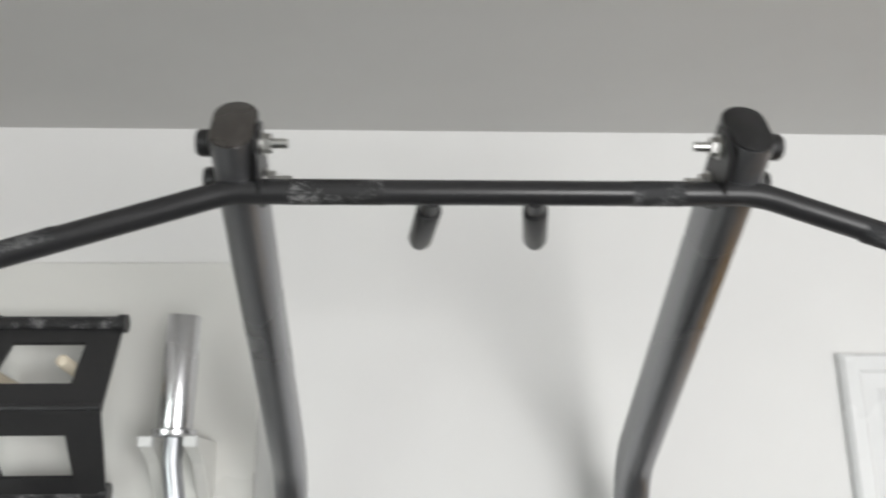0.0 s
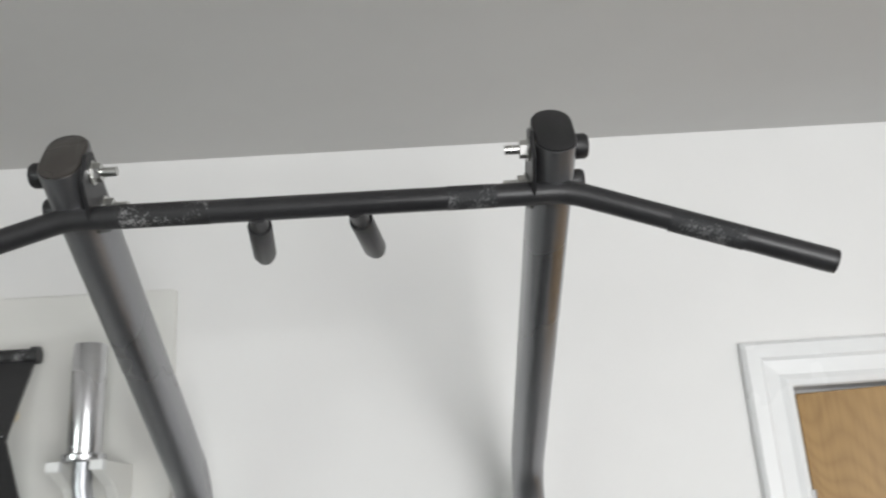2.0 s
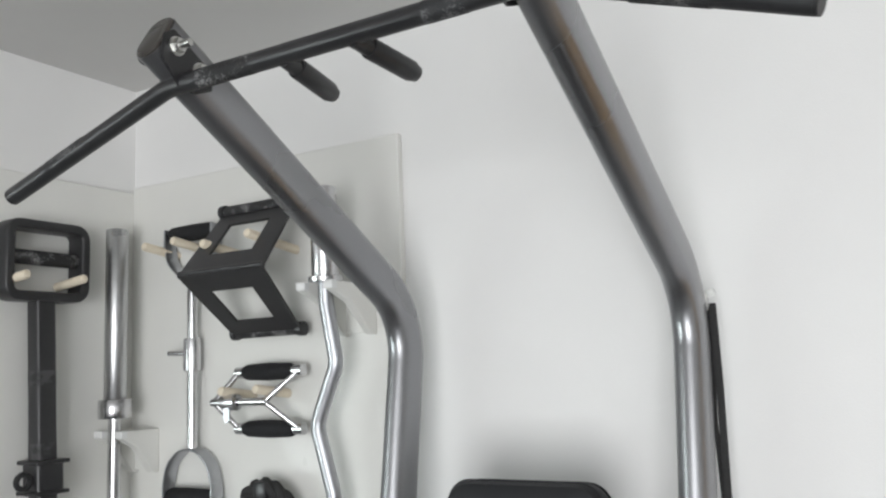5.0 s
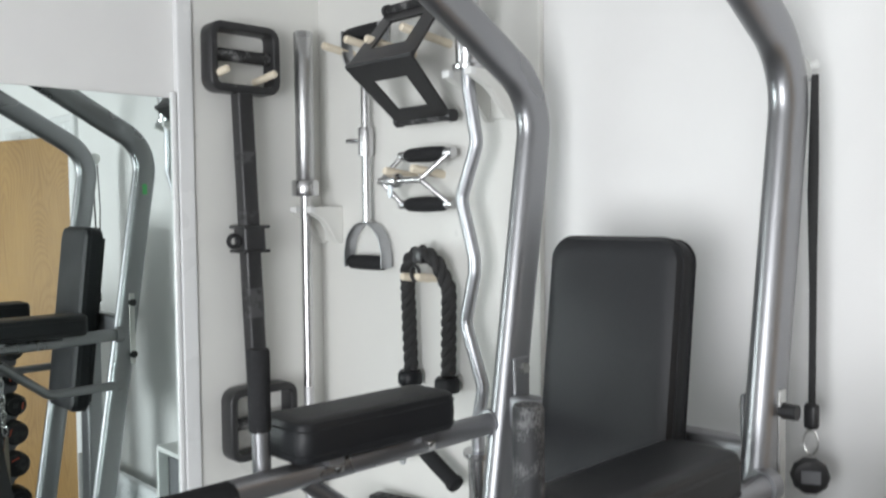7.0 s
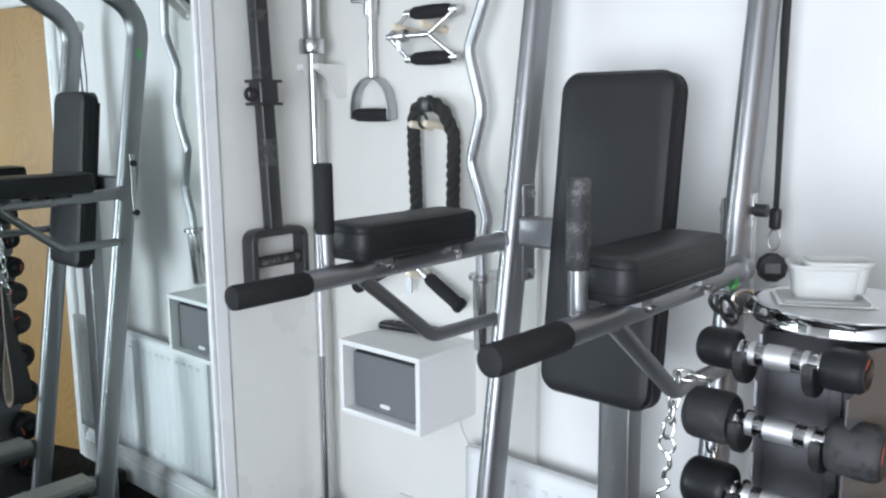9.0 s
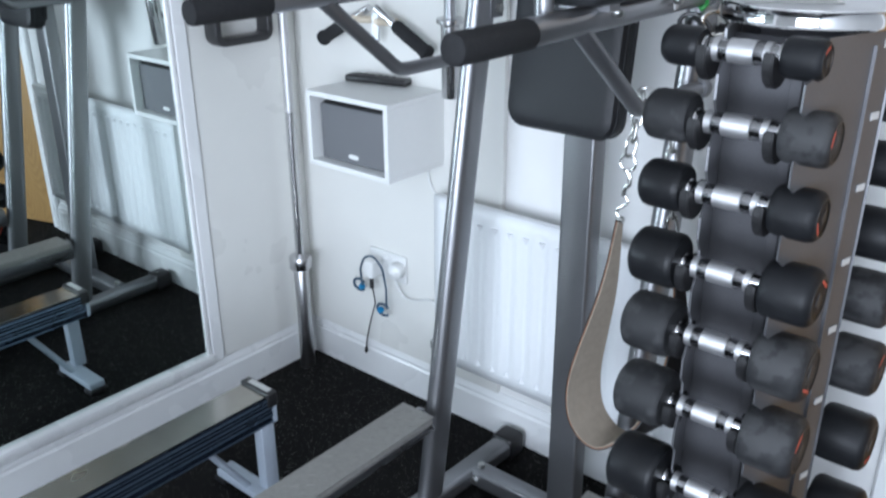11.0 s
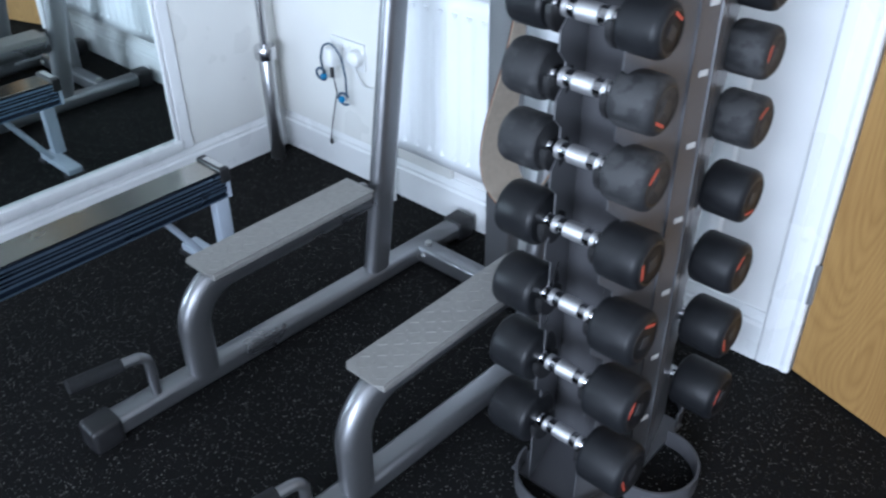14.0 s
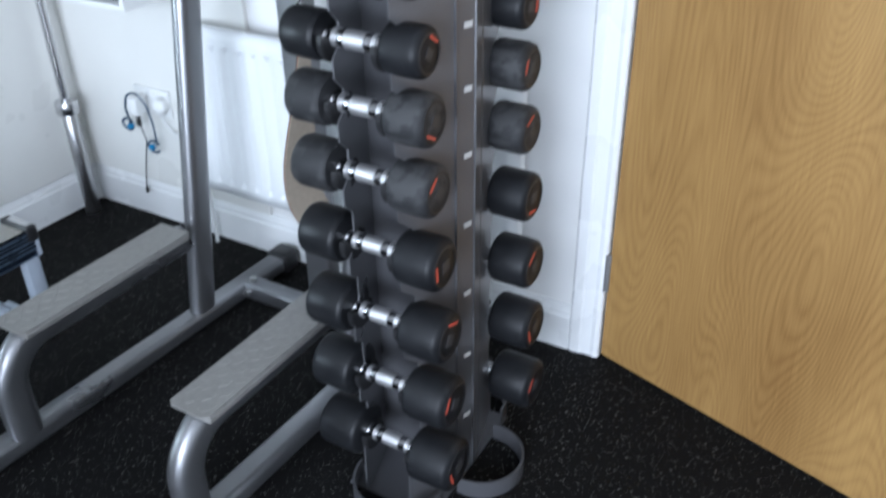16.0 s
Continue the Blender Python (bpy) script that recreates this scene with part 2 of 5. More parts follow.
def thing(name, base, label, category, group=""):
    ob = new(name)
    ob.empty_display_size = 0.05
    ob.location = base
    BASES[ob] = Vector(base)
    return tagged(ob, label, category, group)


def part(name, bm, material, parent=None, label="", smooth=True):
    """One mesh object, given in world places, under a thing or a part."""
    base = BASES.get(parent, Vector((0, 0, 0)))
    if base.length:
        bm.transform(Matrix.Translation(-base))
    me = bpy.data.meshes.new(name)
    bmesh.ops.recalc_face_normals(bm, faces=bm.faces)
    for f in bm.faces:
        f.smooth = smooth
    bm.to_mesh(me)
    bm.free()
    me.materials.append(material)
    if smooth:
        me.set_sharp_from_angle(angle=radians(38))
    ob = new(name, me)
    if parent is not None:
        ob.parent = parent
        BASES[ob] = base
    if label:
        ob["label"] = label
    return ob


def solo(name, bm, material, label, category, group="", kind="", smooth=True):
    return tagged(part(name, bm, material, None, "", smooth), label, category, group, kind)


def join(*bms):
    out = bmesh.new()
    for b in bms:
        me = bpy.data.meshes.new("tmp")
        b.to_mesh(me)
        b.free()
        out.from_mesh(me)
        bpy.data.meshes.remove(me)
    return out


def box(x0, x1, y0, y1, z0, z1, bevel=0.0, seg=2, m=None):
    bm = bmesh.new()
    bmesh.ops.create_cube(bm, size=1)
    bm.transform(Matrix.Translation(((x0 + x1) / 2, (y0 + y1) / 2, (z0 + z1) / 2)) @ Matrix.Diagonal((abs(x1 - x0), abs(y1 - y0), abs(z1 - z0), 1)))
    if bevel:
        bmesh.ops.bevel(bm, geom=bm.edges[:], offset=bevel, segments=seg, affect="EDGES", profile=0.5)
    if m is not None:
        bm.transform(m)
    return bm


def circle(r, n=16):
    return [(r * math.cos(2 * math.pi * i / n), r * math.sin(2 * math.pi * i / n)) for i in range(n)]


def stadium(w, h, n=8):
    """A flat oval, w across u and h across v, with h the longer."""
    r, d = w / 2, (h - w) / 2
    top = [(r * math.cos(math.pi * i / n), d + r * math.sin(math.pi * i / n)) for i in range(n + 1)]
    return top + [(-u, -v) for u, v in top]


def rounded(w, h, r, n=4):
    pts = []
    for cx, cy, a in ((w / 2 - r, h / 2 - r, 0), (-w / 2 + r, h / 2 - r, 90), (-w / 2 + r, -h / 2 + r, 180), (w / 2 - r, -h / 2 + r, 270)):
        pts += [(cx + r * math.cos(radians(a + 90 * i / n)), cy + r * math.sin(radians(a + 90 * i / n))) for i in range(n + 1)]
    return pts


def fillet(pts, r, n=8):
    """The line through pts with its corners rounded."""
    pts = [Vector(p) for p in pts]
    out = [pts[0]]
    for a, b, c in zip(pts, pts[1:], pts[2:]):
        d1, d2 = (a - b).normalized(), (c - b).normalized()
        half = d1.angle(d2) / 2
        cut = min(r / math.tan(half), (a - b).length * 0.48, (c - b).length * 0.48)
        rr = cut * math.tan(half)
        centre = b + (d1 + d2).normalized() * (rr / math.sin(half))
        p, q = b + d1 * cut, b + d2 * cut
        for i in range(n + 1):
            v = (p - centre).lerp(q - centre, i / n)
            out.append(centre + v.normalized() * rr)
    return out + [pts[-1]]


def sweep(pts, profile, up=(1, 0, 0), caps=True, loop=False, scales=None):
    """The profile (u, v) drawn along pts; u lies along up."""
    pts = [Vector(p) for p in pts]
    bm = bmesh.new()
    rings, u = [], Vector(up)
    n = len(pts)
    for i, p in enumerate(pts):
        a, b = (pts[i - 1], pts[(i + 1) % n]) if loop else (pts[max(i - 1, 0)], pts[min(i + 1, n - 1)])
        t = (b - a).normalized()
        u = (u - t * u.dot(t))
        u = u.normalized() if u.length > 1e-6 else t.orthogonal().normalized()
        v = t.cross(u)
        k = scales[i] if scales else 1.0
        rings.append([bm.verts.new(p + u * x * k + v * y * k) for x, y in profile])
    m = len(profile)
    for i in range(n if loop else n - 1):
        r, s = rings[i], rings[(i + 1) % n]
        for j in range(m):
            bm.faces.new((r[j], r[(j + 1) % m], s[(j + 1) % m], s[j]))
    if caps and not loop:
        bm.faces.new(rings[0])
        bm.faces.new(rings[-1])
    return bm


def rod(a, b, r, n=16, r2=None):
    return sweep([a, b], circle(r, n), up=(0.31, 0.7, 0.64), scales=[1, (r2 or r) / r])


def lathe(profile, m=None, n=24):
    """profile of (radius, height) turned round z."""
    bm = bmesh.new()
    rings = []
    for r, z in profile:
        rings.append([bm.verts.new((r * math.cos(2 * math.pi * i / n), r * math.sin(2 * math.pi * i / n), z)) for i in range(n)] if r > 1e-6 else [bm.verts.new((0, 0, z))])
    for a, b in zip(rings, rings[1:]):
        for i in range(n):
            j = (i + 1) % n
            f = [a[i % len(a)], a[j % len(a)], b[j % len(b)], b[i % len(b)]]
            f = list(dict.fromkeys(f))
            if len(f) > 2:
                bm.faces.new(f)
    if m is not None:
        bm.transform(m)
    return bm


def along(a, b):
    """A pose that turns z onto the way from a to b, at a."""
    a, b = Vector(a), Vector(b)
    return Matrix.Translation(a) @ (b - a).to_track_quat("Z", "Y").to_matrix().to_4x4()


def prism(outline, depth, m=None, bevel=0.0):
    """A flat outline (u, v) given thickness along +z, then posed by m."""
    bm = bmesh.new()
    f = bm.faces.new([bm.verts.new((u, v, 0)) for u, v in outline])
    g = bmesh.ops.extrude_face_region(bm, geom=[f])
    bmesh.ops.translate(bm, vec=(0, 0, depth), verts=[v for v in g["geom"] if isinstance(v, bmesh.types.BMVert)])
    if bevel:
        bmesh.ops.bevel(bm, geom=bm.edges[:], offset=bevel, segments=2, affect="EDGES")
    if m is not None:
        bm.transform(m)
    return bm


def hex_nut(a, b, r):
    return sweep([a, b], circle(r, 6), up=(0.2, 0.5, 0.8))


# ---- the room ----
XW, YW, ZC = -0.76, 1.668, 2.50
XE, YS = 2.75, -2.62


def structure(name, bm, material, label, smooth=False):
    return solo(name, bm, material, label, "building part", "", "structure", smooth)


structure("floor", box(XW - 0.2, XE + 0.2, YS - 0.2, YW + 0.3, -0.1, 0), FLOOR, "black rubber gym floor with pale flecks")
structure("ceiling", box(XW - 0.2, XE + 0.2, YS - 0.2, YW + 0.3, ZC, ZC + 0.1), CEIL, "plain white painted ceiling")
DX0, DX1, DZ = 1.066, 1.830, 2.013
structure("wall_north", join(box(XW - 0.2, DX0 - 0.03, YW, YW + 0.12, 0, ZC), box(DX1 + 0.03, XE, YW, YW + 0.12, 0, ZC), box(DX0 - 0.03, DX1 + 0.03, YW, YW + 0.12, DZ + 0.03, ZC)), WALL, "white painted wall with a doorway")
structure("wall_west", box(XW - 0.12, XW, YS, YW, 0, ZC), WALL, "white painted wall behind the mirror")
structure("wall_east", box(XE, XE + 0.12, YS, YW, 0, ZC), WALL, "white painted side wall")
WX0, WX1, WZ0, WZ1 = 0.85, 2.65, 0.28, 2.18
structure("wall_south", join(box(XW, WX0, YS - 0.12, YS, 0, ZC), box(WX1, XE, YS - 0.12, YS, 0, ZC), box(WX0, WX1, YS - 0.12, YS, 0, WZ0), box(WX0, WX1, YS - 0.12, YS, WZ1, ZC)), WALL, "white painted wall with a window opening")
win = thing("window_1", ((WX0 + WX1) / 2, YS - 0.06, WZ0), "white framed window in the wall behind", "window")
win["kind"] = "structure"
part("window_frame", join(box(WX0, WX1, YS - 0.1, YS - 0.05, WZ0, WZ0 + 0.06), box(WX0, WX1, YS - 0.1, YS - 0.05, WZ1 - 0.06, WZ1), box(WX0, WX0 + 0.06, YS - 0.1, YS - 0.05, WZ0 + 0.06, WZ1 - 0.06), box(WX1 - 0.06, WX1, YS - 0.1, YS - 0.05, WZ0 + 0.06, WZ1 - 0.06), box((WX0 + WX1) / 2 - 0.035, (WX0 + WX1) / 2 + 0.035, YS - 0.1, YS - 0.05, WZ0 + 0.06, WZ1 - 0.06)), TRIM, win, smooth=False)


def skirting(a, b, h, inward, name):
    """A moulded skirting board from a to b on the floor."""
    prof = [(0, 0), (0.018, 0), (0.018, h - 0.035), (0.014, h - 0.028), (0.014, h - 0.02), (0.008, h - 0.006), (0.006, h), (0, h)]
    a, b = Vector(a), Vector(b)
    bm = bmesh.new()
    ends = [[bm.verts.new(p + Vector(inward) * u + Vector((0, 0, v))) for u, v in prof] for p in (a, b)]
    for i in range(len(prof)):
        j = (i + 1) % len(prof)
        bm.faces.new((ends[0][i], ends[0][j], ends[1][j], ends[1][i]))
    bm.faces.new(ends[0])
    bm.faces.new(ends[1])
    return structure(name, bm, TRIM, "white moulded skirting board")


skirting((XW + 0.018, YW, 0), (0.983, YW, 0), 0.13, (0, -1, 0), "baseboard")
skirting((XW, YS, 0), (XW, YW, 0), 0.13, (1, 0, 0), "baseboard")

# doorway: moulded architrave, lining, oak door with steel hinges
door = thing("door_1", (DX0, YW, 0), "oak veneer door standing ajar in a white architrave", "door")
door["kind"] = "structure"
part("door_leaf", box(0, DX1 - DX0, 0.002, 0.042, 0.008, DZ - 0.007, 0.0015, 1, pose(DX0, YW - 0.004, 0, 0, 0, -17.5)), OAK, door, "flat oak veneer door leaf")


def moulding(w):
    return [(0, 0), (w, 0), (w, -0.012), (w - 0.006, -0.018), (w - 0.028, -0.018), (w - 0.034, -0.014), (0.022, -0.012), (0.012, -0.016), (0.003, -0.013), (0, -0.008)]


AW = 0.080
arch = bmesh.new()
rows = []
for x, z, su, sv in ((DX0 - 0.003, 0, -1, 0), (DX0 - 0.003, DZ + 0.004, -1, 1), (DX1 + 0.003, DZ + 0.004, 1, 1), (DX1 + 0.003, 0, 1, 0)):
    rows.append([arch.verts.new((x + su * u, YW + v, z + sv * u)) for u, v in moulding(AW)])
for r, q in zip(rows, rows[1:]):
    for i in range(len(r)):
        j = (i + 1) % len(r)
        arch.faces.new((r[i], r[j], q[j], q[i]))
part("architrave", arch, TRIM, door, "white moulded architrave", smooth=False)
part("door_lining", join(box(DX0 - 0.03, DX0 - 0.003, YW, YW + 0.12, 0, DZ + 0.004), box(DX1 + 0.003, DX1 + 0.03, YW, YW + 0.12, 0, DZ + 0.004), box(DX0 - 0.03, DX1 + 0.03, YW, YW + 0.12, DZ + 0.004, DZ + 0.03), box(DX0 - 0.003, DX0 + 0.010, YW + 0.046, YW + 0.12, 0, DZ + 0.004), box(DX1 - 0.010, DX1 + 0.003, YW + 0.046, YW + 0.12, 0, DZ + 0.004), box(DX0 + 0.010, DX1 - 0.010, YW + 0.046, YW + 0.12, DZ - 0.009, DZ + 0.004)), TRIM, door, smooth=False)
for z in (0.202, 0.98, 1.745):
    hinge = rod((DX0 - 0.001, YW - 0.005, z), (DX0 - 0.001, YW - 0.005, z + 0.104), 0.006, 10)
    part("hinge", join(hinge, box(DX0 - 0.018, DX0 - 0.004, YW - 0.0135, YW - 0.010, z, z + 0.104), box(DX0 + 0.002, DX0 + 0.010, YW - 0.003, YW + 0.001, z, z + 0.104)), HINGE, door, "brushed steel butt hinge", smooth=False)

structure("wall_hall", join(box(0.6, 2.4, YW + 1.2, YW + 1.3, 0, ZC), box(0.6, 0.7, YW + 0.121, YW + 1.199, 0, ZC), box(2.3, 2.4, YW + 0.121, YW + 1.199, 0, ZC), box(0.7, 2.3, YW + 0.301, YW + 1.199, -0.1, 0), box(0.7, 2.3, YW + 0.301, YW + 1.199, ZC - 0.1, ZC)), WALL, "plain white hallway beyond the door")

# storage boards in the corner
structure("board_north", box(XW + 0.015, 0.018, YW - 0.016, YW, 0.132, 2.252, 0.0015, 1), BOARD, "white painted storage board on the wall")
structure("board_west", box(XW, XW + 0.015, 1.285, YW, 0.132, 2.24, 0.0015, 1), BOARD, "white painted storage board beside the mirror")
structure("trim", box(XW, XW + 0.022, 1.243, 1.283, 0.132, 2.225, 0.004, 2), TRIM, "white edging strip of the board")

# wall mirror in its white frame
mir = thing("wall_mirror", (XW, 0.0, 0.15), "large frameless gym mirror in a white surround", "mirror")
part("mirror_glass", box(XW + 0.002, XW + 0.012, -1.9, 1.229, 0.165, 1.945), MIRROR, mir, smooth=False)
part("side_frame", box(XW + 0.001, XW + 0.020, 1.229, 1.241, 0.15, 1.96, 0.003, 2), TRIM, mir)
part("bottom_frame", box(XW + 0.001, XW + 0.030, -1.92, 1.243, 0.131, 0.165, 0.004, 2), TRIM, mir)

# radiator
rad = thing("radiator", (0.31, YW - 0.05, 0.2), "white panel radiator on the wall below the boards", "radiator")
RX0, RX1, RZ0, RZ1, RY = -0.155, 0.86, 0.215, 0.705, 1.585


def radiator_panel():
    """A pressed front with upright flutes."""
    bm = bmesh.new()
    cols = []
    n = 20
    w = (RX1 - RX0 - 0.06) / n
    xs = [(RX0, 0.0), (RX0 + 0.03, 0.0)]
    for i in range(n):
        x = RX0 + 0.03 + i * w
        xs += [(x + w * 0.25, 0.0), (x + w * 0.4, 0.006), (x + w * 0.75, 0.006), (x + w * 0.9, 0.0)]
    xs += [(RX1 - 0.03, 0.0), (RX1, 0.0)]
    for x, d in xs:
        cols.append([bm.verts.new((x, RY + k * d, z)) for z, k in ((RZ0, 0), (RZ0 + 0.035, 0), (RZ0 + 0.06, 1), (RZ1 - 0.06, 1), (RZ1 - 0.035, 0), (RZ1, 0))])
    for a, b in zip(cols, cols[1:]):
        for i in range(5):
            bm.faces.new((a[i], b[i], b[i + 1], a[i + 1]))
    return bm


rp = part("front_panel", radiator_panel(), RADI, rad, smooth=True)
sol = rp.modifiers.new("thick", "SOLIDIFY")
sol.thickness, sol.offset = 0.004, -1
part("side_panel", box(RX0, RX0 + 0.004, RY + 0.002, RY + 0.026, RZ0 + 0.01, RZ1 - 0.004), RADI, rad, smooth=False)
part("side_panel", box(RX1 - 0.004, RX1, RY + 0.002, RY + 0.026, RZ0 + 0.01, RZ1 - 0.004), RADI, rad, smooth=False)
part("top_edge", box(RX0, RX1, RY + 0.0045, RY + 0.024, RZ1 - 0.006, RZ1 + 0.001, 0.002, 2), RADI, rad)
part("back_panel", box(RX0 + 0.004, RX1 - 0.004, RY + 0.020, RY + 0.026, RZ0 + 0.006, RZ1 - 0.007), RADI, rad, smooth=False)


def stud(up):
    """A pressed triangular point at the end of a flute."""
    bm = bmesh.new()
    v = [bm.verts.new(p) for p in ((-0.011, -0.0005, 0), (0.011, -0.0005, 0), (0, -0.0005, 0.017 * up), (0, -0.008, 0), (0, 0.003, 0))]
    for f in ((0, 3, 2), (3, 1, 2), (0, 4, 3), (3, 4, 1), (0, 2, 4), (4, 2, 1)):
        bm.faces.new([v[k] for k in f])
    bmesh.ops.recalc_face_normals(bm, faces=bm.faces)
    me = bpy.data.meshes.new("pressed_stud")
    bm.to_mesh(me)
    bm.free()
    me.materials.append(RADI)
    return me


for z, mesh in ((RZ0 + 0.034, stud(1)), (RZ1 - 0.046, stud(-1))):
    for i in range(20):
        ob = new("pressed_stud", mesh)
        ob.parent = rad
        ob.location = Vector((RX0 + 0.03 + (i + 0.575) * (RX1 - RX0 - 0.06) / 20, RY, z)) - BASES[rad]
part("bracket", box(0.0, 0.03, RY + 0.0265, YW - 0.001, RZ0 + 0.1, RZ1 - 0.1), RADI, rad, smooth=False)
part("bracket", box(0.7, 0.73, RY + 0.0265, YW - 0.001, RZ0 + 0.1, RZ1 - 0.1), RADI, rad, smooth=False)
part("pipe", rod((RX0 - 0.030, YW - 0.05, 0), (RX0 - 0.030, YW - 0.05, 0.195), 0.0060), WHITE, rad)
part("valve", join(lathe([(0, 0), (0.008, 0), (0.010, 0.014), (0.008, 0.030), (0.012, 0.034), (0.012, 0.052), (0.009, 0.058), (0, 0.058)], pose(RX0 - 0.030, YW - 0.05, 0.190)), rod((RX0 - 0.030, YW - 0.05, 0.222), (RX0 + 0.01, YW - 0.05, 0.222), 0.007)), HINGE, rad, "small steel radiator valve")


def cushion(w, h, d, corner, edge, m):
    """An upholstered pad: rounded outline, full sides and a softly crowned face."""
    bm = bmesh.new()
    rings = []
    for inset, z in ((edge, 0), (edge * 0.3, edge * 0.3), (0, edge), (-0.0015, d * 0.5), (0, d - edge), (edge * 0.3, d - edge * 0.3), (edge, d), (edge + 0.012, d + 0.0015)):
        rings.append([bm.verts.new((u, v, z)) for u, v in rounded(w - 2 * inset, h - 2 * inset, max(0.004, corner - inset * 0.6), 6)])
    for a, b in zip(rings, rings[1:]):
        for i in range(len(a)):
            j = (i + 1) % len(a)
            bm.faces.new((a[i], a[j], b[j], b[i]))
    bm.faces.new(rings[0])
    bm.faces.new(rings[-1])
    bm.transform(m)
    return bm


def piping(w, h, corner, m):
    """A thin sewn bead round the side of a pad."""
    line = [m @ Vector((u, v, 0)) for u, v in rounded(w + 0.001, h + 0.001, corner, 6)]
    return sweep(line, circle(0.0019, 6), up=(0.3, 0.5, 0.81), loop=True)


# ---- the power tower ----
XL, XR = 0.083, 0.592
XM = (XL + XR) / 2
tower = thing("power_tower", (XM, 1.0, 0), "silver grey steel power tower with black pads and bars", "exercise machine")
OVAL = stadium(0.043, 0.074)


def arm_set(xc, side, chalky):
    """One side of the tower: base tube, upright, step and dip arm."""
    # base
    part("base_tube", sweep([(xc - 0.015, 0.515, 0.036), (xc + 0.014, 1.575, 0.034)], rounded(0.058, 0.048, 0.014), up=(1, 0, 0)), STEEL, tower)
    for y0, y1, xo in ((0.452, 0.522, -0.015), (1.565, 1.632, 0.014)):
        part("end_cap", box(xc + xo - 0.034, xc + xo + 0.034, y0, y1, 0.0, 0.066, 0.012, 3), CAP, tower, "black rubber foot cap")
    # leaning upright, bent forward at the top
    foot_x, xc = xc, xc + (0.010 if side < 0 else -0.009)
    line = fillet([(xc, 1.272, 0.05), (xc, 1.556, 1.892), (xc, 1.0048, 2.2146)], 0.13, 12)
    up = part("upright", sweep(line, OVAL, up=(1, 0, 0)), STEEL, tower)
    d = Vector((0, -0.55, 0.32)).normalized()
    tip = Vector((xc, 1.016, 2.208))
    part("tube_cap", sweep([tip + d * 0.010, tip + d * 0.0155, tip + d * 0.0175], stadium(0.0425, 0.0735), up=(1, 0, 0), scales=[0.97, 0.97, 0.88]), DARKCAP if side < 0 else CAP, up, "rounded end cap")
    # step plate on a curved post
    top_x, xc = xc, foot_x
    part("step_post", sweep(fillet([(xc, 0.735, 0.05), (xc, 0.735, 0.275), (xc, 1.26, 0.275)], 0.12, 10), stadium(0.05, 0.075), up=(1, 0, 0)), STEEL, tower)
    step = part("step_plate", prism([(xc - 0.048, 0.775), (xc - 0.036, 0.765), (xc + 0.036, 0.765), (xc + 0.048, 0.775), (xc + 0.048, 1.245), (xc - 0.048, 1.245)], 0.004, pose(0, 0, 0.311)), TREAD, tower, "grey chequer plate step", smooth=False)
    ribs = []
    for i in range(21):
        for j in range(4):
            x, y = xc - 0.033 + j * 0.022, 0.787 + i * 0.022
            a = 45 if (i + j) % 2 else -45
            ribs.append(box(-0.0085, 0.0085, -0.0017, 0.0017, 0, 0.0012, m=pose(x, y, 0.3149, 0, 0, a)))
    part("tread_pattern", join(*ribs), TREAD, step, smooth=False)
    part("flange", box(xc - 0.05, xc + 0.05, 0.775, 1.24, 0.296, 0.310, 0.002, 1), TREAD, step, smooth=False)
    # push-up handle at the foot
    h = fillet([(xc - 0.004, 0.617, 0.045), (xc - 0.004, 0.617, 0.168), (xc - 0.02, 0.462, 0.178)], 0.03, 8)
    ph = part("push_up_handle", sweep(h, circle(0.0115), up=(1, 0, 0)), STEEL, tower)
    e, f = Vector(h[-1]), Vector(h[-2])
    w = (e - f).normalized()
    part("grip", rod(e - w * 0.100, e + w * 0.012, 0.0160), FOAM, ph, "black foam grip")
    # dip arm
    za, xc = 1.276, xc + (0.0 if side < 0 else 0.012)
    arm = part("dip_arm", sweep([(xc - 0.014, 0.90, za), (xc - 0.002, 1.45, za + 0.008)], stadium(0.034, 0.040), up=(1, 0, 0)), STEEL, tower)
    part("handle_grip", lathe([(0, 0), (0.015, 0), (0.0195, 0.003), (0.0208, 0.010), (0.0208, 0.150), (0.019, 0.154), (0, 0.154)], along((xc - 0.017, 0.752, za - 0.002), (xc - 0.012, 1.0, za - 0.001))), FOAM, arm, "thick black foam handle grip")
    post = part("upright_grip_post", rod((xc - 0.030, 0.965, za), (xc - 0.030, 0.962, 1.37), 0.0140), STEEL, arm)
    part("grip", lathe([(0, 0), (0.0155, 0), (0.0168, 0.003), (0.0168, 0.119), (0.015, 0.123), (0.008, 0.1235), (0, 0.120)], pose(xc - 0.030, 0.962, 1.352)), WORN if chalky else FOAM, post, "chalk-worn black foam grip" if chalky else "black foam grip")
    part("brace", sweep(fillet([(xc - 0.012, 1.03, za - 0.012), (xc - 0.008, 1.215, 1.118), (xc, 1.445, 1.118)], 0.05, 8), circle(0.0138), up=(1, 0, 0)), STEEL, arm)
    part("weld_collar", rod((xc - 0.004, 1.425, za + 0.008), (xc - 0.004, 1.45, za + 0.008), 0.025), STEEL, arm)
    part("weld_collar", rod((xc, 1.42, 1.118), (xc, 1.44, 1.118), 0.020), STEEL, arm)
    # arm pad on its steel strip
    px = xc - 0.024
    pad = part("arm_pad", cushion(0.112, 0.322, 0.066, 0.024, 0.010, pose(px, 1.155, 1.300)), VINYL, arm, "black vinyl arm pad with piped seams")
    for z in (1.314, 1.352):
        part("piping", piping(0.112, 0.322, 0.024, pose(px, 1.155, z)), VINYL, pad)
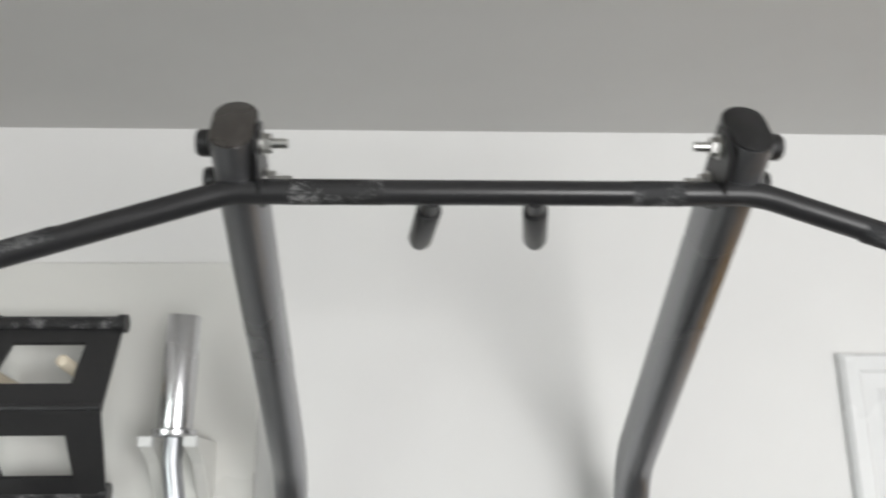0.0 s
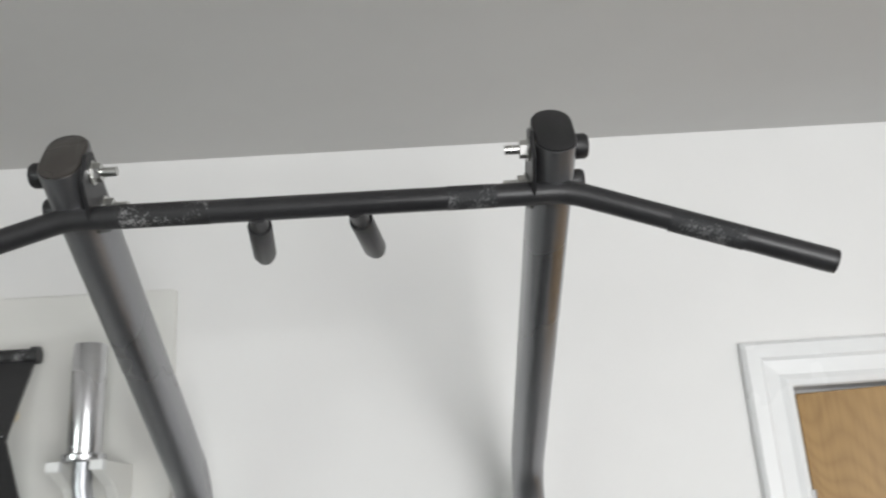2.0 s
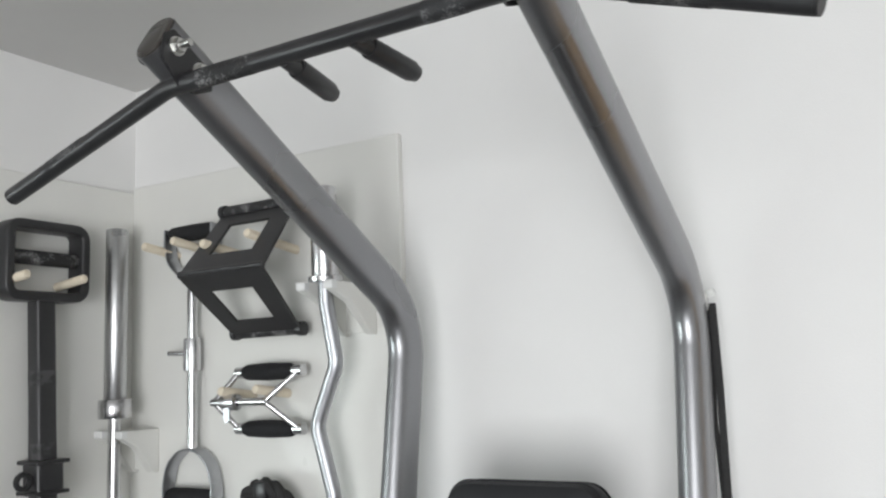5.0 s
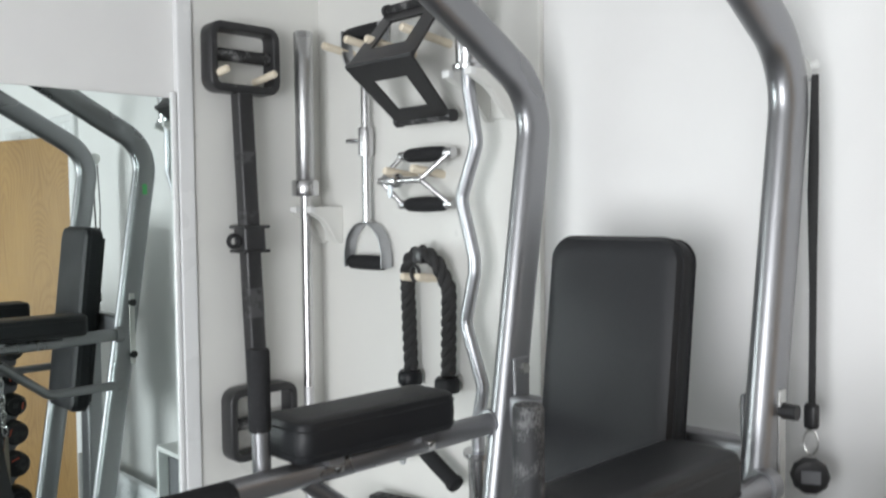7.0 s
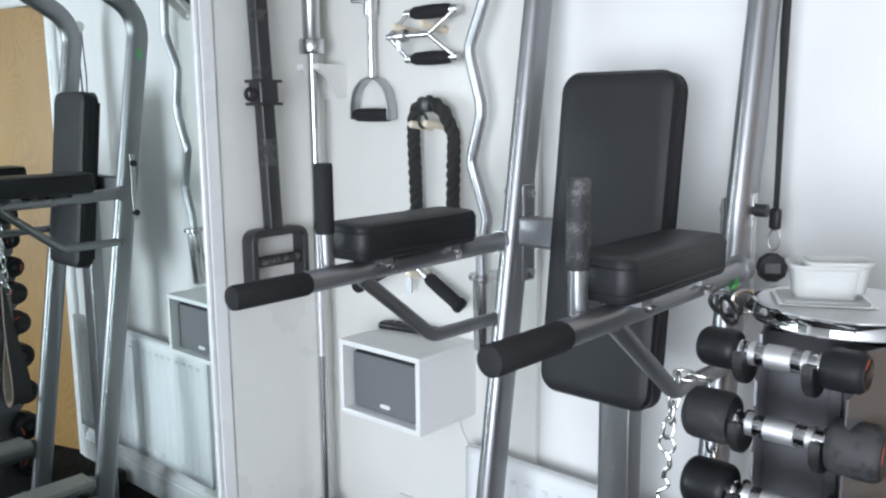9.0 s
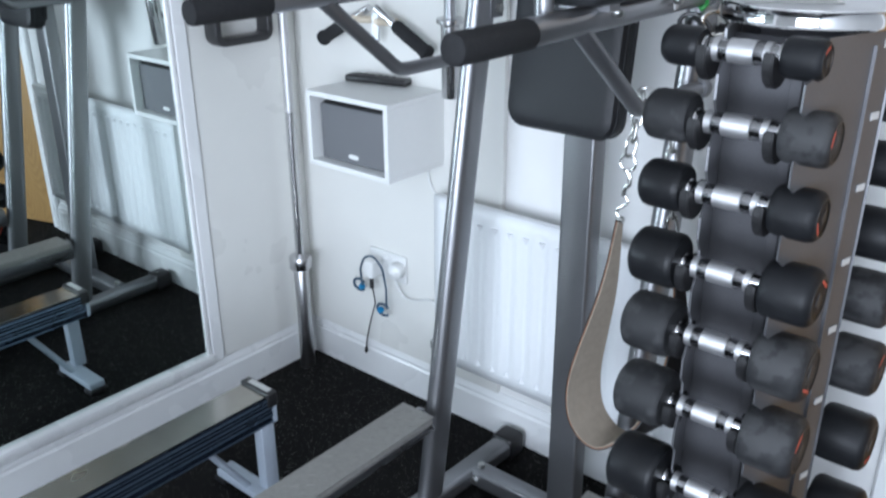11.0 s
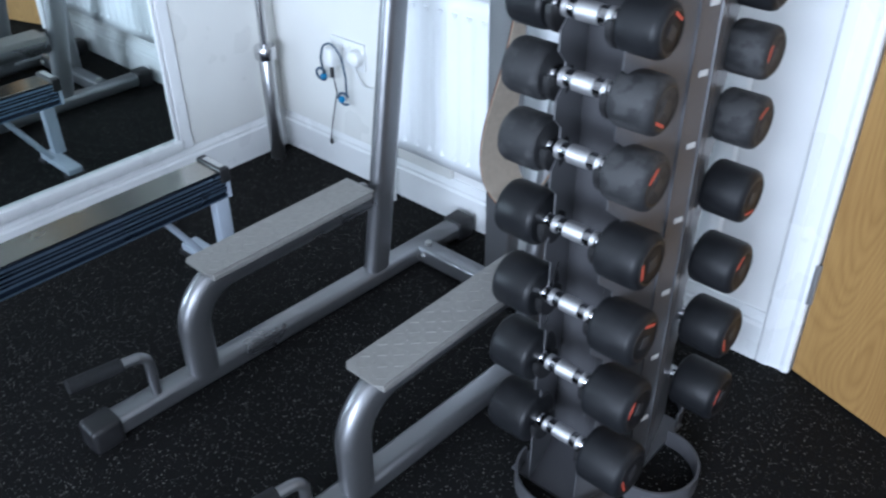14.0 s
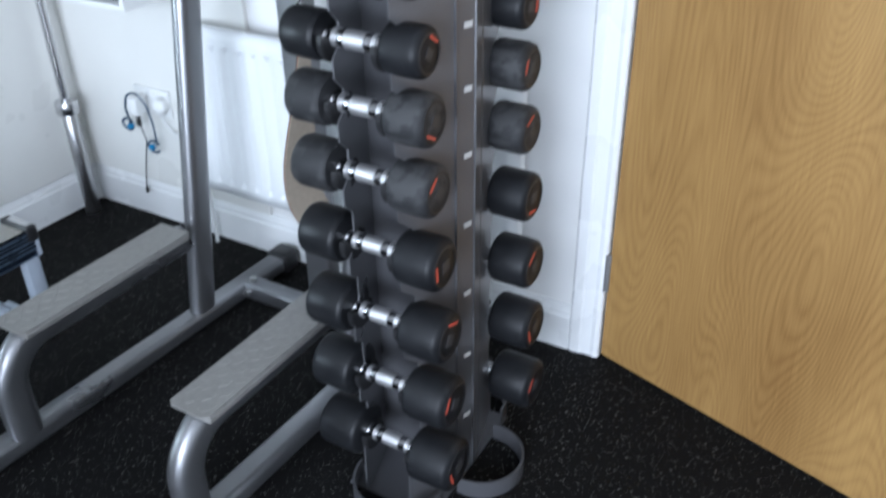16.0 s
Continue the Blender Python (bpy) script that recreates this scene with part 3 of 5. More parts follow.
    for y in (1.05, 1.24):
        part("pad_bracket", box(xc - 0.062, xc + 0.020, y, y + 0.03, 1.290, 1.302), STEEL, arm, smooth=False)
    for y in (1.065, 1.255):
        part("bolt", lathe([(0, 0), (0.009, 0), (0.009, 0.004), (0.006, 0.008), (0, 0.008)], pose(xc + 0.025, y, 1.290, 180)), ZINC, arm)
    part("white_mark", box(xc + 0.016, xc + 0.0185, 1.26, 1.272, za - 0.004, za + 0.006), TAG, arm, smooth=False)
    # bracket that holds the back frame
    s, xc = -side, top_x
    br = part("side_bracket", box(xc + s * 0.0205, xc + s * 0.0285, 1.455, 1.497, 1.195, 1.405, 0.003, 1), STEEL, tower)
    for z in (1.215, 1.385):
        part("bolt", hex_nut((xc + s * 0.0285, 1.478, z), (xc + s * 0.0365, 1.478, z), 0.010), ZINC, br)
        part("bolt_cap", rod((xc - s * 0.0215, 1.480, z), (xc - s * (0.034 if side < 0 else 0.046), 1.480, z), 0.0115), CAP, br, "black plastic bolt cap")
    part("outer_plate", box(xc - s * 0.0215, xc - s * 0.0255, 1.471, 1.489, 1.185, 1.415, 0.001, 1), ZINC, br, smooth=False)
    # bolts at the pull-up bar
    for y, z in ((1.015, 2.201), (1.053, 2.178)):
        nut = part("bolt", hex_nut((xc + s * 0.027, y, z), (xc + s * 0.035, y, z), 0.0095), ZINC, up)
        part("washer", rod((xc + s * 0.0245, y, z), (xc + s * 0.027, y, z), 0.0125), ZINC, up)
        part("bolt_shank", rod((xc + s * 0.03, y, z), (xc + s * 0.050, y, z), 0.0048), ZINC, up)
        part("bolt_cap", lathe([(0, 0), (0.0130, 0), (0.0130, 0.010), (0.011, 0.013), (0, 0.013)], along((xc - s * 0.0215, y, z), (xc - s * 0.04, y, z))), CAP, up, "black plastic bolt cap")
    part("bar_flange", prism([(0.992, 2.181), (0.996, 2.213), (1.012, 2.223), (1.075, 2.183), (1.075, 2.159), (1.045, 2.147), (1.02, 2.151)], 0.004, Matrix(((0, 0, s, xc + s * 0.0215), (1, 0, 0, 0), (0, 1, 0, 0), (0, 0, 0, 1))), 0.001), BLACKP, up)


arm_set(XL, -1, False)
arm_set(XR, 1, True)
part("safety_label", box(XL + 0.010 - 0.0232, XL + 0.010 - 0.0218, 1.527, 1.542, 1.738, 1.772, 0, 1), PALEGREEN, tower, "small green label", smooth=False)

# pull-up bar, wide and bent down at both ends
YB, ZB = 1.030, 2.158
bar_line = fillet([(-0.218, 1.020, 2.060), (XL + 0.005, YB, ZB), (XR + 0.005, YB, ZB), (0.843, 1.012, 2.064)], 0.10, 10)
pull = part("pull_up_bar", sweep(bar_line, circle(0.0122, 20), up=(0, 1, 0)), BLACKP, tower, "black painted pull-up bar with worn grips")
for a, b in (((XL + 0.06, YB, ZB), (XL + 0.15, YB, ZB)), ((XR - 0.12, YB, ZB), (XR - 0.07, YB, ZB))):
    part("knurled_grip", rod(a, b, 0.01245, 20), CHALK if b[0] < XM else WORN, pull)
for i, (p, q) in enumerate((((0.843, 1.012, 2.064), (XR, YB, ZB)), ((-0.218, 1.020, 2.060), (XL, YB, ZB)))):
    p, q = Vector(p), Vector(q)
    w = (q - p).normalized()
    part("end_plug", rod(p - w * 0.004, p + w * 0.012, 0.0119, 20), CAP, pull)
    part("knurled_grip", rod(p + w * 0.085, p + w * 0.160, 0.01245, 20), WORN, pull)
for x0, x1 in ((0.280, 0.269), (0.379, 0.393)):
    g = part("parallel_grip", sweep([(x0, YB, ZB - 0.006), (x1, YB + 0.103, ZB - 0.019)], circle(0.010, 16)), BLACKP, pull)
    part("grip", lathe([(0, 0), (0.0122, 0), (0.0127, 0.002), (0.0127, 0.070), (0.010, 0.078), (0.005, 0.0805), (0, 0.081)], along((x0 + (x1 - x0) * 0.22, YB + 0.024, ZB - 0.009), (x1, YB + 0.103, ZB - 0.019))), BLACKP, g)

# crossbar, rear column and back frame
part("crossbar", sweep([(XL + 0.03, 1.436, 0.036), (XR - 0.03, 1.436, 0.036)], rounded(0.052, 0.050, 0.010), up=(0, 1, 0)), STEEL, tower)
for x in (XL + 0.045, XR - 0.045):
    part("bolt", hex_nut((x, 1.410, 0.036), (x, 1.401, 0.036), 0.010), ZINC, tower)
    part("bolt", hex_nut((x, 1.436, 0.061), (x, 1.436, 0.070), 0.010), ZINC, tower)
part("rear_column", sweep([(0.372, 1.450, 0.006), (0.362, 1.455, 1.36)], rounded(0.075, 0.05, 0.008), up=(1, 0, 0)), STEEL, tower)
part("column_foot", box(0.325, 0.42, 1.425, 1.49, 0.0, 0.010, 0.002, 1), STEEL, tower)
part("back_crossbeam", sweep([(XL + 0.03, 1.468, 1.305), (XR - 0.03, 1.468, 1.305)], rounded(0.04, 0.066, 0.010), up=(0, 1, 0)), STEEL, tower)
LEAN = pose(0.361, 1.408, 1.308, -6.5)
FACE = LEAN @ pose(0, 0.026, 0.011, 90)
back = part("back_pad", cushion(0.242, 0.622, 0.060, 0.036, 0.014, FACE), VINYL, tower, "tall black vinyl back pad with piped seams")
part("back_board", box(-0.105, 0.105, 0.027, 0.036, -0.27, 0.29, 0.003, 1, LEAN), CAP, back)
for d in (0.011, 0.044):
    part("piping", piping(0.242, 0.622, 0.036, FACE @ Matrix.Translation((0, 0, d))), VINYL, back)

# ---- dumbbell rack ----
RXM, RYM = 0.862, 1.175
rack = thing("dumbbell_rack", (RXM, RYM, 0), "graphite steel upright dumbbell rack with chrome top", "dumbbell rack")
ROWS = ((1.261, 0.200, 0.052), (1.168, 0.240, 0.069), (1.071, 0.238, 0.068), (0.963, 0.254, 0.081), (0.857, 0.262, 0.088),
        (0.738, 0.268, 0.092), (0.602, 0.278, 0.098), (0.454, 0.286, 0.102), (0.307, 0.294, 0.106), (0.152, 0.300, 0.109))
DBX = (0.826, 0.832, 0.833, 0.838, 0.841, 0.843, 0.848, 0.853, 0.857, 0.862)


def side_sheet(sx, sy):
    """Half of a side: a sheet from the ridge inwards, its edge stepped out under each row."""
    ridge, edge = (RXM + sx * 0.100, RYM), (RXM + sx * 0.052, RYM + sy * 0.175)
    d = Vector((edge[0] - ridge[0], edge[1] - ridge[1], 0))
    n = d.length
    d.normalize()
    outline = [(0, 0.004), (0, 1.286), (n * 0.80, 1.286)]
    for z, length, dia in ROWS:
        outline += [(n * 0.80, z - 0.012), (n * 0.98, z - 0.026), (n * 0.98, z - 0.058)]
        outline += [(n * 0.80, z - 0.085)] if z > 0.2 else []
    outline += [(n * 0.98, 0.004)]
    m = Matrix(((d.x, 0, d.y, ridge[0]), (d.y, 0, -d.x, ridge[1]), (0, 1, 0, 0), (0, 0, 0, 1)))
    return prism(outline, 0.003, m)


for sx in (-1, 1):
    for sy in (-1, 1):
        part("side_sheet", side_sheet(sx, sy), RACK, rack, smooth=False)
part("web", box(RXM - 0.092, RXM + 0.092, RYM - 0.045, RYM - 0.042, 0.004, 1.268), RACK, rack, smooth=False)
part("web", box(RXM - 0.092, RXM + 0.092, RYM + 0.042, RYM + 0.045, 0.004, 1.268), RACK, rack, smooth=False)
part("spine", box(RXM - 0.004, RXM + 0.012, RYM - 0.052, RYM - 0.046, 0.01, 1.262, 0.001, 1), RACK, rack, smooth=False)
for z, length, dia in ROWS:
    part("screw", lathe([(0, 0), (0.006, 0), (0.006, 0.002), (0.003, 0.004), (0, 0.004)], pose(RXM + 0.030, RYM - 0.045, z - 0.055, 90)), CHROME, rack)
top = part("top_disc", lathe([(0, 0), (0.110, 0), (0.112, 0.002), (0.112, 0.023), (0.109, 0.0245), (0.107, 0.0235), (0, 0.0235)], pose(RXM - 0.002, RYM - 0.012, 1.289), 64), SATIN, rack, "round satin steel top")
part("top_band", lathe([(0.1115, 0.0005), (0.1155, 0.0005), (0.1160, 0.002), (0.1150, 0.004), (0.1150, 0.020), (0.1160, 0.022), (0.1155, 0.0238), (0.1115, 0.024)], pose(RXM - 0.002, RYM - 0.012, 1.289), 96), MIRRORC, top, "polished chrome edge band")


def hoop_band(cx, cy, r, a0, a1, n=28):
    bm = bmesh.new()
    rings = []
    for a in np.linspace(radians(a0), radians(a1), n):
        c, s = math.cos(a), math.sin(a)
        rings.append([bm.verts.new((cx + q * c, cy + q * s, z)) for q, z in ((r, 0.0), (r, 0.042), (r - 0.005, 0.042), (r - 0.005, 0.0))])
    for a, b in zip(rings, rings[1:]):
        for i in range(4):
            bm.faces.new((a[i], b[i], b[(i + 1) % 4], a[(i + 1) % 4]))
    bm.faces.new(rings[0])
    bm.faces.new(rings[-1])
    return bm


for cx, cy, r, a0, a1 in ((RXM + 0.004, RYM - 0.135, 0.098, 180, 360), (RXM + 0.118, RYM + 0.01, 0.092, -95, 100), (RXM - 0.118, RYM + 0.01, 0.092, 80, 275), (RXM, RYM + 0.15, 0.098, 0, 180)):
    part("base_hoop", hoop_band(cx, cy, r, a0, a1), RACK, rack)
part("base_tray", box(RXM - 0.10, RXM + 0.10, RYM - 0.17, RYM + 0.17, 0.0, 0.006), RACK, rack, smooth=False)


def cradle(x, y, z, sy, sx):
    """A black plastic saddle under the neck of a dumbbell."""
    pts = [(0.033 * math.cos(radians(a)), 0.036 * math.sin(radians(a)) - 0.008) for a in np.linspace(160, 380, 16)]
    seat = [(0.016 * math.cos(radians(a)), 0.016 * math.sin(radians(a))) for a in np.linspace(360, 180, 9)]
    return prism(pts + seat, 0.013, Matrix(((0, 0, sx, x), (1, 0, 0, y), (0, 1, 0, z), (0, 0, 0, 1))), 0.002)



def dumbbell(length, dia, mark_angle, rubber):
    """Rubber round-head dumbbell along x, centred on its handle."""
    db = thing("dumbbell", (0, 0, 0), "black rubber round-head dumbbell with knurled chrome handle", "dumbbell", "dumbbells on the rack")
    r = dia / 2
    hl = (length - (0.105 if length < 0.21 else 0.120)) / 2
    for s in (-1, 1):
        prof = [(0, 0), (r * 0.80, 0), (r * 0.84, 0.001), (r * 0.95, 0.005), (r, 0.012), (r, hl - 0.010), (r * 0.97, hl - 0.004), (r * 0.88, hl), (r * 0.5, hl + 0.001), (0.014, hl + 0.002), (0, hl + 0.002)]
        turn = Matrix.Translation((s * length / 2, 0, 0)) @ pose(0, 0, 0, 0, -90 * s, 0)
        head = part("head", lathe(prof, turn, 32), rubber, db)
        part("face_ring", lathe([(r * 0.66, -0.0006), (r * 0.69, -0.0014), (r * 0.75, -0.0014), (r * 0.78, -0.0006), (r * 0.78, 0.001), (r * 0.66, 0.001)], turn, 32), CAP, head)
        face = Matrix.Translation((s * (length / 2 + 0.0002), 0, 0)) @ pose(0, 0, 0, mark_angle, 0, 0)
        part("printed_mark", box(0, s * 0.0012, -r * 0.30, r * 0.30, r * 0.50, r * 0.61, m=face), RED, head, "red printed mark", smooth=False)
        part("number_bar", box(0, s * 0.0010, -r * 0.22, r * 0.22, -r * 0.25, r * 0.18, m=face), GREYP, head, smooth=False)
    g = length / 2 - hl
    handle = part("handle", lathe([(0, -g - 0.006), (0.0120, -g - 0.006), (0.0120, -g * 0.86), (0.0132, -g * 0.82), (0.0142, -g * 0.30), (0.0146, 0), (0.0142, g * 0.30), (0.0132, g * 0.82), (0.0120, g * 0.86), (0.0120, g + 0.006), (0, g + 0.006)], pose(0, 0, 0, 0, 90, 0), 24), REFLECTCHROME, db, "polished chrome handle, toned down for dark reflections")
    part("knurling", lathe([(0.0142, -g * 0.32), (0.0154, -g * 0.31), (0.0160, 0), (0.0154, g * 0.31), (0.0142, g * 0.32)], pose(0, 0, 0, 0, 90, 0), 24), KNURL, handle, "matt knurled grip")
    for s in (-1, 1):
        part("knurled_band", lathe([(0.0134, -g * 0.075), (0.0154, -g * 0.07), (0.0154, g * 0.07), (0.0134, g * 0.075)], pose(s * g * 0.62, 0, 0, 0, 90, 0), 24), KNURL, handle)
        part("ring", lathe([(0.0118, -0.003), (0.0150, -0.0025), (0.0157, 0), (0.0150, 0.0025), (0.0118, 0.003)], pose(s * g * 0.93, 0, 0, 0, 90, 0), 24), MIRRORC, handle)
    return db


rng = random.Random(4)
for i, (z, length, dia) in enumerate(ROWS):
    first = dumbbell(length, dia, (25, 70, 120, -35, 150, 40, 95, -20, 60, 110)[i], DUSTY if i in (1, 4, 5) else RUBBER)
    first.matrix_basis = pose(DBX[i], RYM - 0.145, z, 0, 0, 0)
    copy_thing(first, pose(DBX[i] + 0.027, RYM + 0.145, z, rng.uniform(-90, 90), 0, 0))
    neck = 0.0525 if length < 0.21 else 0.060
    for sy in (-1, 1):
        for sx in (-1, 1):
            x = DBX[i] + sx * (neck - 0.017)
            part("cradle", cradle(x, RYM + sy * 0.145, z + 0.004, sy, sx), CAP, rack, "black plastic cradle")
for i, (z, length, dia) in enumerate(ROWS):
    part("weight_tag", box(0, 0.0012, -0.025, -0.007, -0.005, 0.005, m=pose(RXM + 0.1005, RYM, z + 0.008, 0, 0, -15)), TAG, rack, "small white paper tag", smooth=False)
    part("weight_tag", box(0, 0.0012, 0.004, 0.022, -0.020, -0.006, m=pose(RXM + 0.1005, RYM, z + 0.008, 0, 0, 15)), TAG, rack, "small white paper tag", smooth=False)

# ---- things hung on the storage boards ----
YBD, XBD = YW - 0.016, XW + 0.015


def peg(a, d, length=0.10, r=0.0095):
    """A round-ended beech peg set into a board at a, along d."""
    a, d = Vector(a), Vector(d).normalized()
    bm = lathe([(r, -0.004), (r, length - 0.004), (r * 0.8, length - 0.001), (r * 0.4, length), (0, length)], along(a, a + d), 14)
    return solo("wooden_peg", bm, PEG, "pale beech peg set into the board", "peg", "pegs on the boards")


for x, z in ((-0.575, 2.085), (-0.485, 2.088), (-0.345, 2.055), (-0.225, 2.062), (-0.345, 1.768), (-0.252, 1.770), (-0.305, 1.528), (-0.255, 1.530), (-0.402, 1.138), (-0.320, 1.138)):
    peg((x - 0.016, YBD, z - 0.012), (0.02, -1, 0.12), 0.15 if z > 2.0 and x > -0.4 else 0.10 if z > 1.6 else 0.085)
for y in (1.325, 1.455):
    peg((XBD, y, 2.002), (1, 0, 0.12), 0.095)


def bracket(x, z, depth, gap, w):
    """A white fork of two triangular gussets with a top lip, painted whiter where light catches it."""
    ob = thing("bar_bracket", (x, YBD, z), "white painted timber bracket on the board", "bracket", "bar brackets")
    for s in (-1, 1):
        x0 = x + s * gap
        tri = prism([(0, 0), (-depth, 0), (-depth, -0.014), (-depth * 0.6, -0.036), (-0.016, -0.095), (0, -0.095)], w, Matrix(((0, 0, 1, x0 - w / 2), (1, 0, 0, YBD), (0, 1, 0, z), (0, 0, 0, 1))), 0.0015)
        # one white bracket: gussets in the board's tone, lit front ends painted whiter
        part("gusset", tri, BOARD, ob, smooth=False)
        part("lip", box(x0 - w / 2 - 0.001, x0 + w / 2 + 0.001, YBD - depth - 0.003, YBD - depth + 0.012, z - 0.014, z + 0.001, 0.001, 1), WHITE, ob, smooth=False)
    part("back_plate", box(x - gap + w / 2, x + gap - w / 2, YBD - 0.012, YBD, z - 0.09, z), BOARD, ob, smooth=False)
    return ob


bracket(-0.693, 1.688, 0.100, 0.033, 0.024)
bracket(-0.083, 1.960, 0.135, 0.032, 0.018)

# Olympic bar standing on end in the corner
bx, by = -0.692, 1.566
ob = thing("barbell", (bx, by, 0), "chrome Olympic barbell standing upright in the corner", "barbell")
part("shaft", rod((bx, by, 0.35), (bx, by, 1.76), 0.0135), CHROME, ob)
for z0, z1, zc in ((1.757, 2.135, 1.716), (0.0, 0.350, 0.350)):
    part("sleeve", lathe([(0, z0), (0.022, z0), (0.024, z0 + 0.003), (0.024, z1 - 0.003), (0.022, z1), (0.016, z1), (0.016, z1 - 0.006), (0, z1 - 0.006)], pose(bx, by, 0), 28), SLEEVE, ob)
    part("collar", lathe([(0.012, 0), (0.033, 0), (0.035, 0.003), (0.035, 0.038), (0.033, 0.041), (0.012, 0.041)], pose(bx, by, zc), 28), CHROME, ob)
part("knurling", rod((bx, by, 0.85), (bx, by, 1.22), 0.0137), KNURL, ob)

# EZ curl bar
ez = thing("curl_bar", (-0.11, 1.597, 0.96), "chrome EZ curl bar hung on a white bracket", "barbell")
off = Vector((math.cos(0.0), 0, 0))


def ez_at(u, z):
    """A point of the leaning bar, u to its side, z up along it."""
    c = Vector((-0.1135, 1.606, 0.966)).lerp(Vector((-0.075, 1.534, 2.165)), (z - 0.966) / 1.199)
    return c + off * u


zig = fillet([ez_at(u, z) for u, z in ((0, 1.968), (0, 1.925), (0.020, 1.812), (-0.030, 1.700), (0.004, 1.578), (0.004, 1.545), (-0.028, 1.437), (0.020, 1.302), (0, 1.22), (0, 1.15))], 0.05, 8)
part("shaft", sweep(zig, circle(0.0140, 18)), ALU, ez)
part("sleeve", lathe([(0, 0), (0.0245, 0), (0.025, 0.003), (0.025, 0.158), (0.023, 0.161), (0, 0.161)], along(ez_at(0, 1.978), ez_at(0, 2.165)), 28), CHROME, ez)
part("collar", lathe([(0.012, 0), (0.031, 0), (0.032, 0.002), (0.032, 0.011), (0.025, 0.013), (0.025, 0.02), (0.012, 0.02)], along(ez_at(0, 1.961), ez_at(0, 2.165)), 28), CHROME, ez)
part("sleeve", lathe([(0, 0), (0.021, 0), (0.023, 0.003), (0.023, 0.178), (0, 0.18)], along(ez_at(0, 0.968), ez_at(0, 2.165)), 28), CHROME, ez)
part("collar", lathe([(0.012, 0), (0.031, 0), (0.033, 0.002), (0.033, 0.012), (0.012, 0.014)], along(ez_at(0, 1.150), ez_at(0, 2.165)), 28), CHROME, ez)

# stirrup bar: two stirrup handles on a chrome rod
sx_, sy_ = -0.515, 1.625
ob = thing("stirrup_bar", (sx_, sy_, 1.53), "chrome lat bar with stirrup handles on pegs", "cable attachment")


def stirrup(z_root, sgn):
    pts = [(sx_ + u, sy_, z_root - sgn * v) for u, v in ((0, 0), (0.030, 0.006), (0.062, 0.035), (0.072, 0.075), (0.072, 0.112))]
    full = fillet([(2 * sx_ - p[0], p[1], p[2]) for p in reversed(pts[1:])] + pts, 0.05, 5)
    bm = sweep(full, rounded(0.034, 0.005, 0.002, 2), up=(0, 1, 0))
    hoop_ = part("stirrup", bm, ALU, ob, "polished steel stirrup")
    zc = z_root - sgn * 0.100
    part("grip", lathe([(0, -0.066), (0.014, -0.066), (0.0175, -0.058), (0.0185, 0), (0.0175, 0.058), (0.014, 0.066), (0, 0.066)], Matrix.Translation((sx_, sy_, zc)) @ pose(0, 0, 0, 0, 90, 0), 18), FOAM, hoop_, "black rubber grip")


stirrup(1.648, 1)
stirrup(2.015, -1)
part("rod", rod((sx_, sy_, 1.645), (sx_, sy_, 2.018), 0.011), CHROME, ob)
part("sleeve", lathe([(0.011, 0), (0.018, 0), (0.019, 0.006), (0.019, 0.064), (0.018, 0.07), (0.011, 0.07)], pose(sx_, sy_, 1.812), 20), CHROME, ob)
part("side_pin", rod((sx_, sy_, 1.850), (sx_ - 0.062, sy_ - 0.01, 1.852), 0.0055), CHROME, ob)

# folded black row handle on pegs
ob = thing("row_handle", (-0.32, YBD, 1.87), "black folded steel row handle hung on pegs", "cable attachment")


def folded_frame(ztop, yt, xt0, xt1, zf, yf, xf0, xf1):
    """A flat frame with an opening, from the wall edge to the fold."""
    a = [Vector((xt0, yt, ztop)), Vector((xt1, yt, ztop)), Vector((xf1, yf, zf)), Vector((xf0, yf, zf))]

    def at(u, v):
        return a[0].lerp(a[1], u).lerp(a[3].lerp(a[2], u), v)
    bm = bmesh.new()
    o = [bm.verts.new(at(u, v)) for u, v in ((0, 0), (1, 0), (1, 1), (0, 1))]
    i = [bm.verts.new(at(u, v)) for u, v in ((0.22, 0.26), (0.76, 0.26), (0.76, 0.74), (0.22, 0.74))]
    for k in range(4):
        j = (k + 1) % 4
        bm.faces.new((o[k], o[j], i[j], i[k]))
    g = bmesh.ops.extrude_face_region(bm, geom=bm.faces[:])
    n = (a[1] - a[0]).cross(a[3] - a[0]).normalized() * 0.006
    bmesh.ops.translate(bm, vec=n, verts=[v for v in g["geom"] if isinstance(v, bmesh.types.BMVert)])
    return bm


part("upper_frame", folded_frame(2.140, 1.588, -0.376, -0.182, 1.997, 1.468, -0.384, -0.164), BLACKP, ob, smooth=False)
part("lower_frame", folded_frame(1.878, 1.614, -0.370, -0.192, 1.997, 1.468, -0.384, -0.164), BLACKP, ob, smooth=False)
part("fold_edge", rod((-0.384, 1.470, 1.997), (-0.164, 1.470, 1.997), 0.006, 10), BLACKP, ob)
for z, x0, x1, yy in ((2.136, -0.376, -0.182, 1.584), (1.884, -0.370, -0.194, 1.610)):
    b = part("grip_bar", rod((x0, yy, z), (x1, yy, z), 0.0115), CHALK, ob, "chalk-worn grip bar")
    for x in (x0, x1):
        part("end_lug", rod((x - 0.006, yy, z), (x + 0.006, yy, z), 0.0145, 16), BLACKP, b)

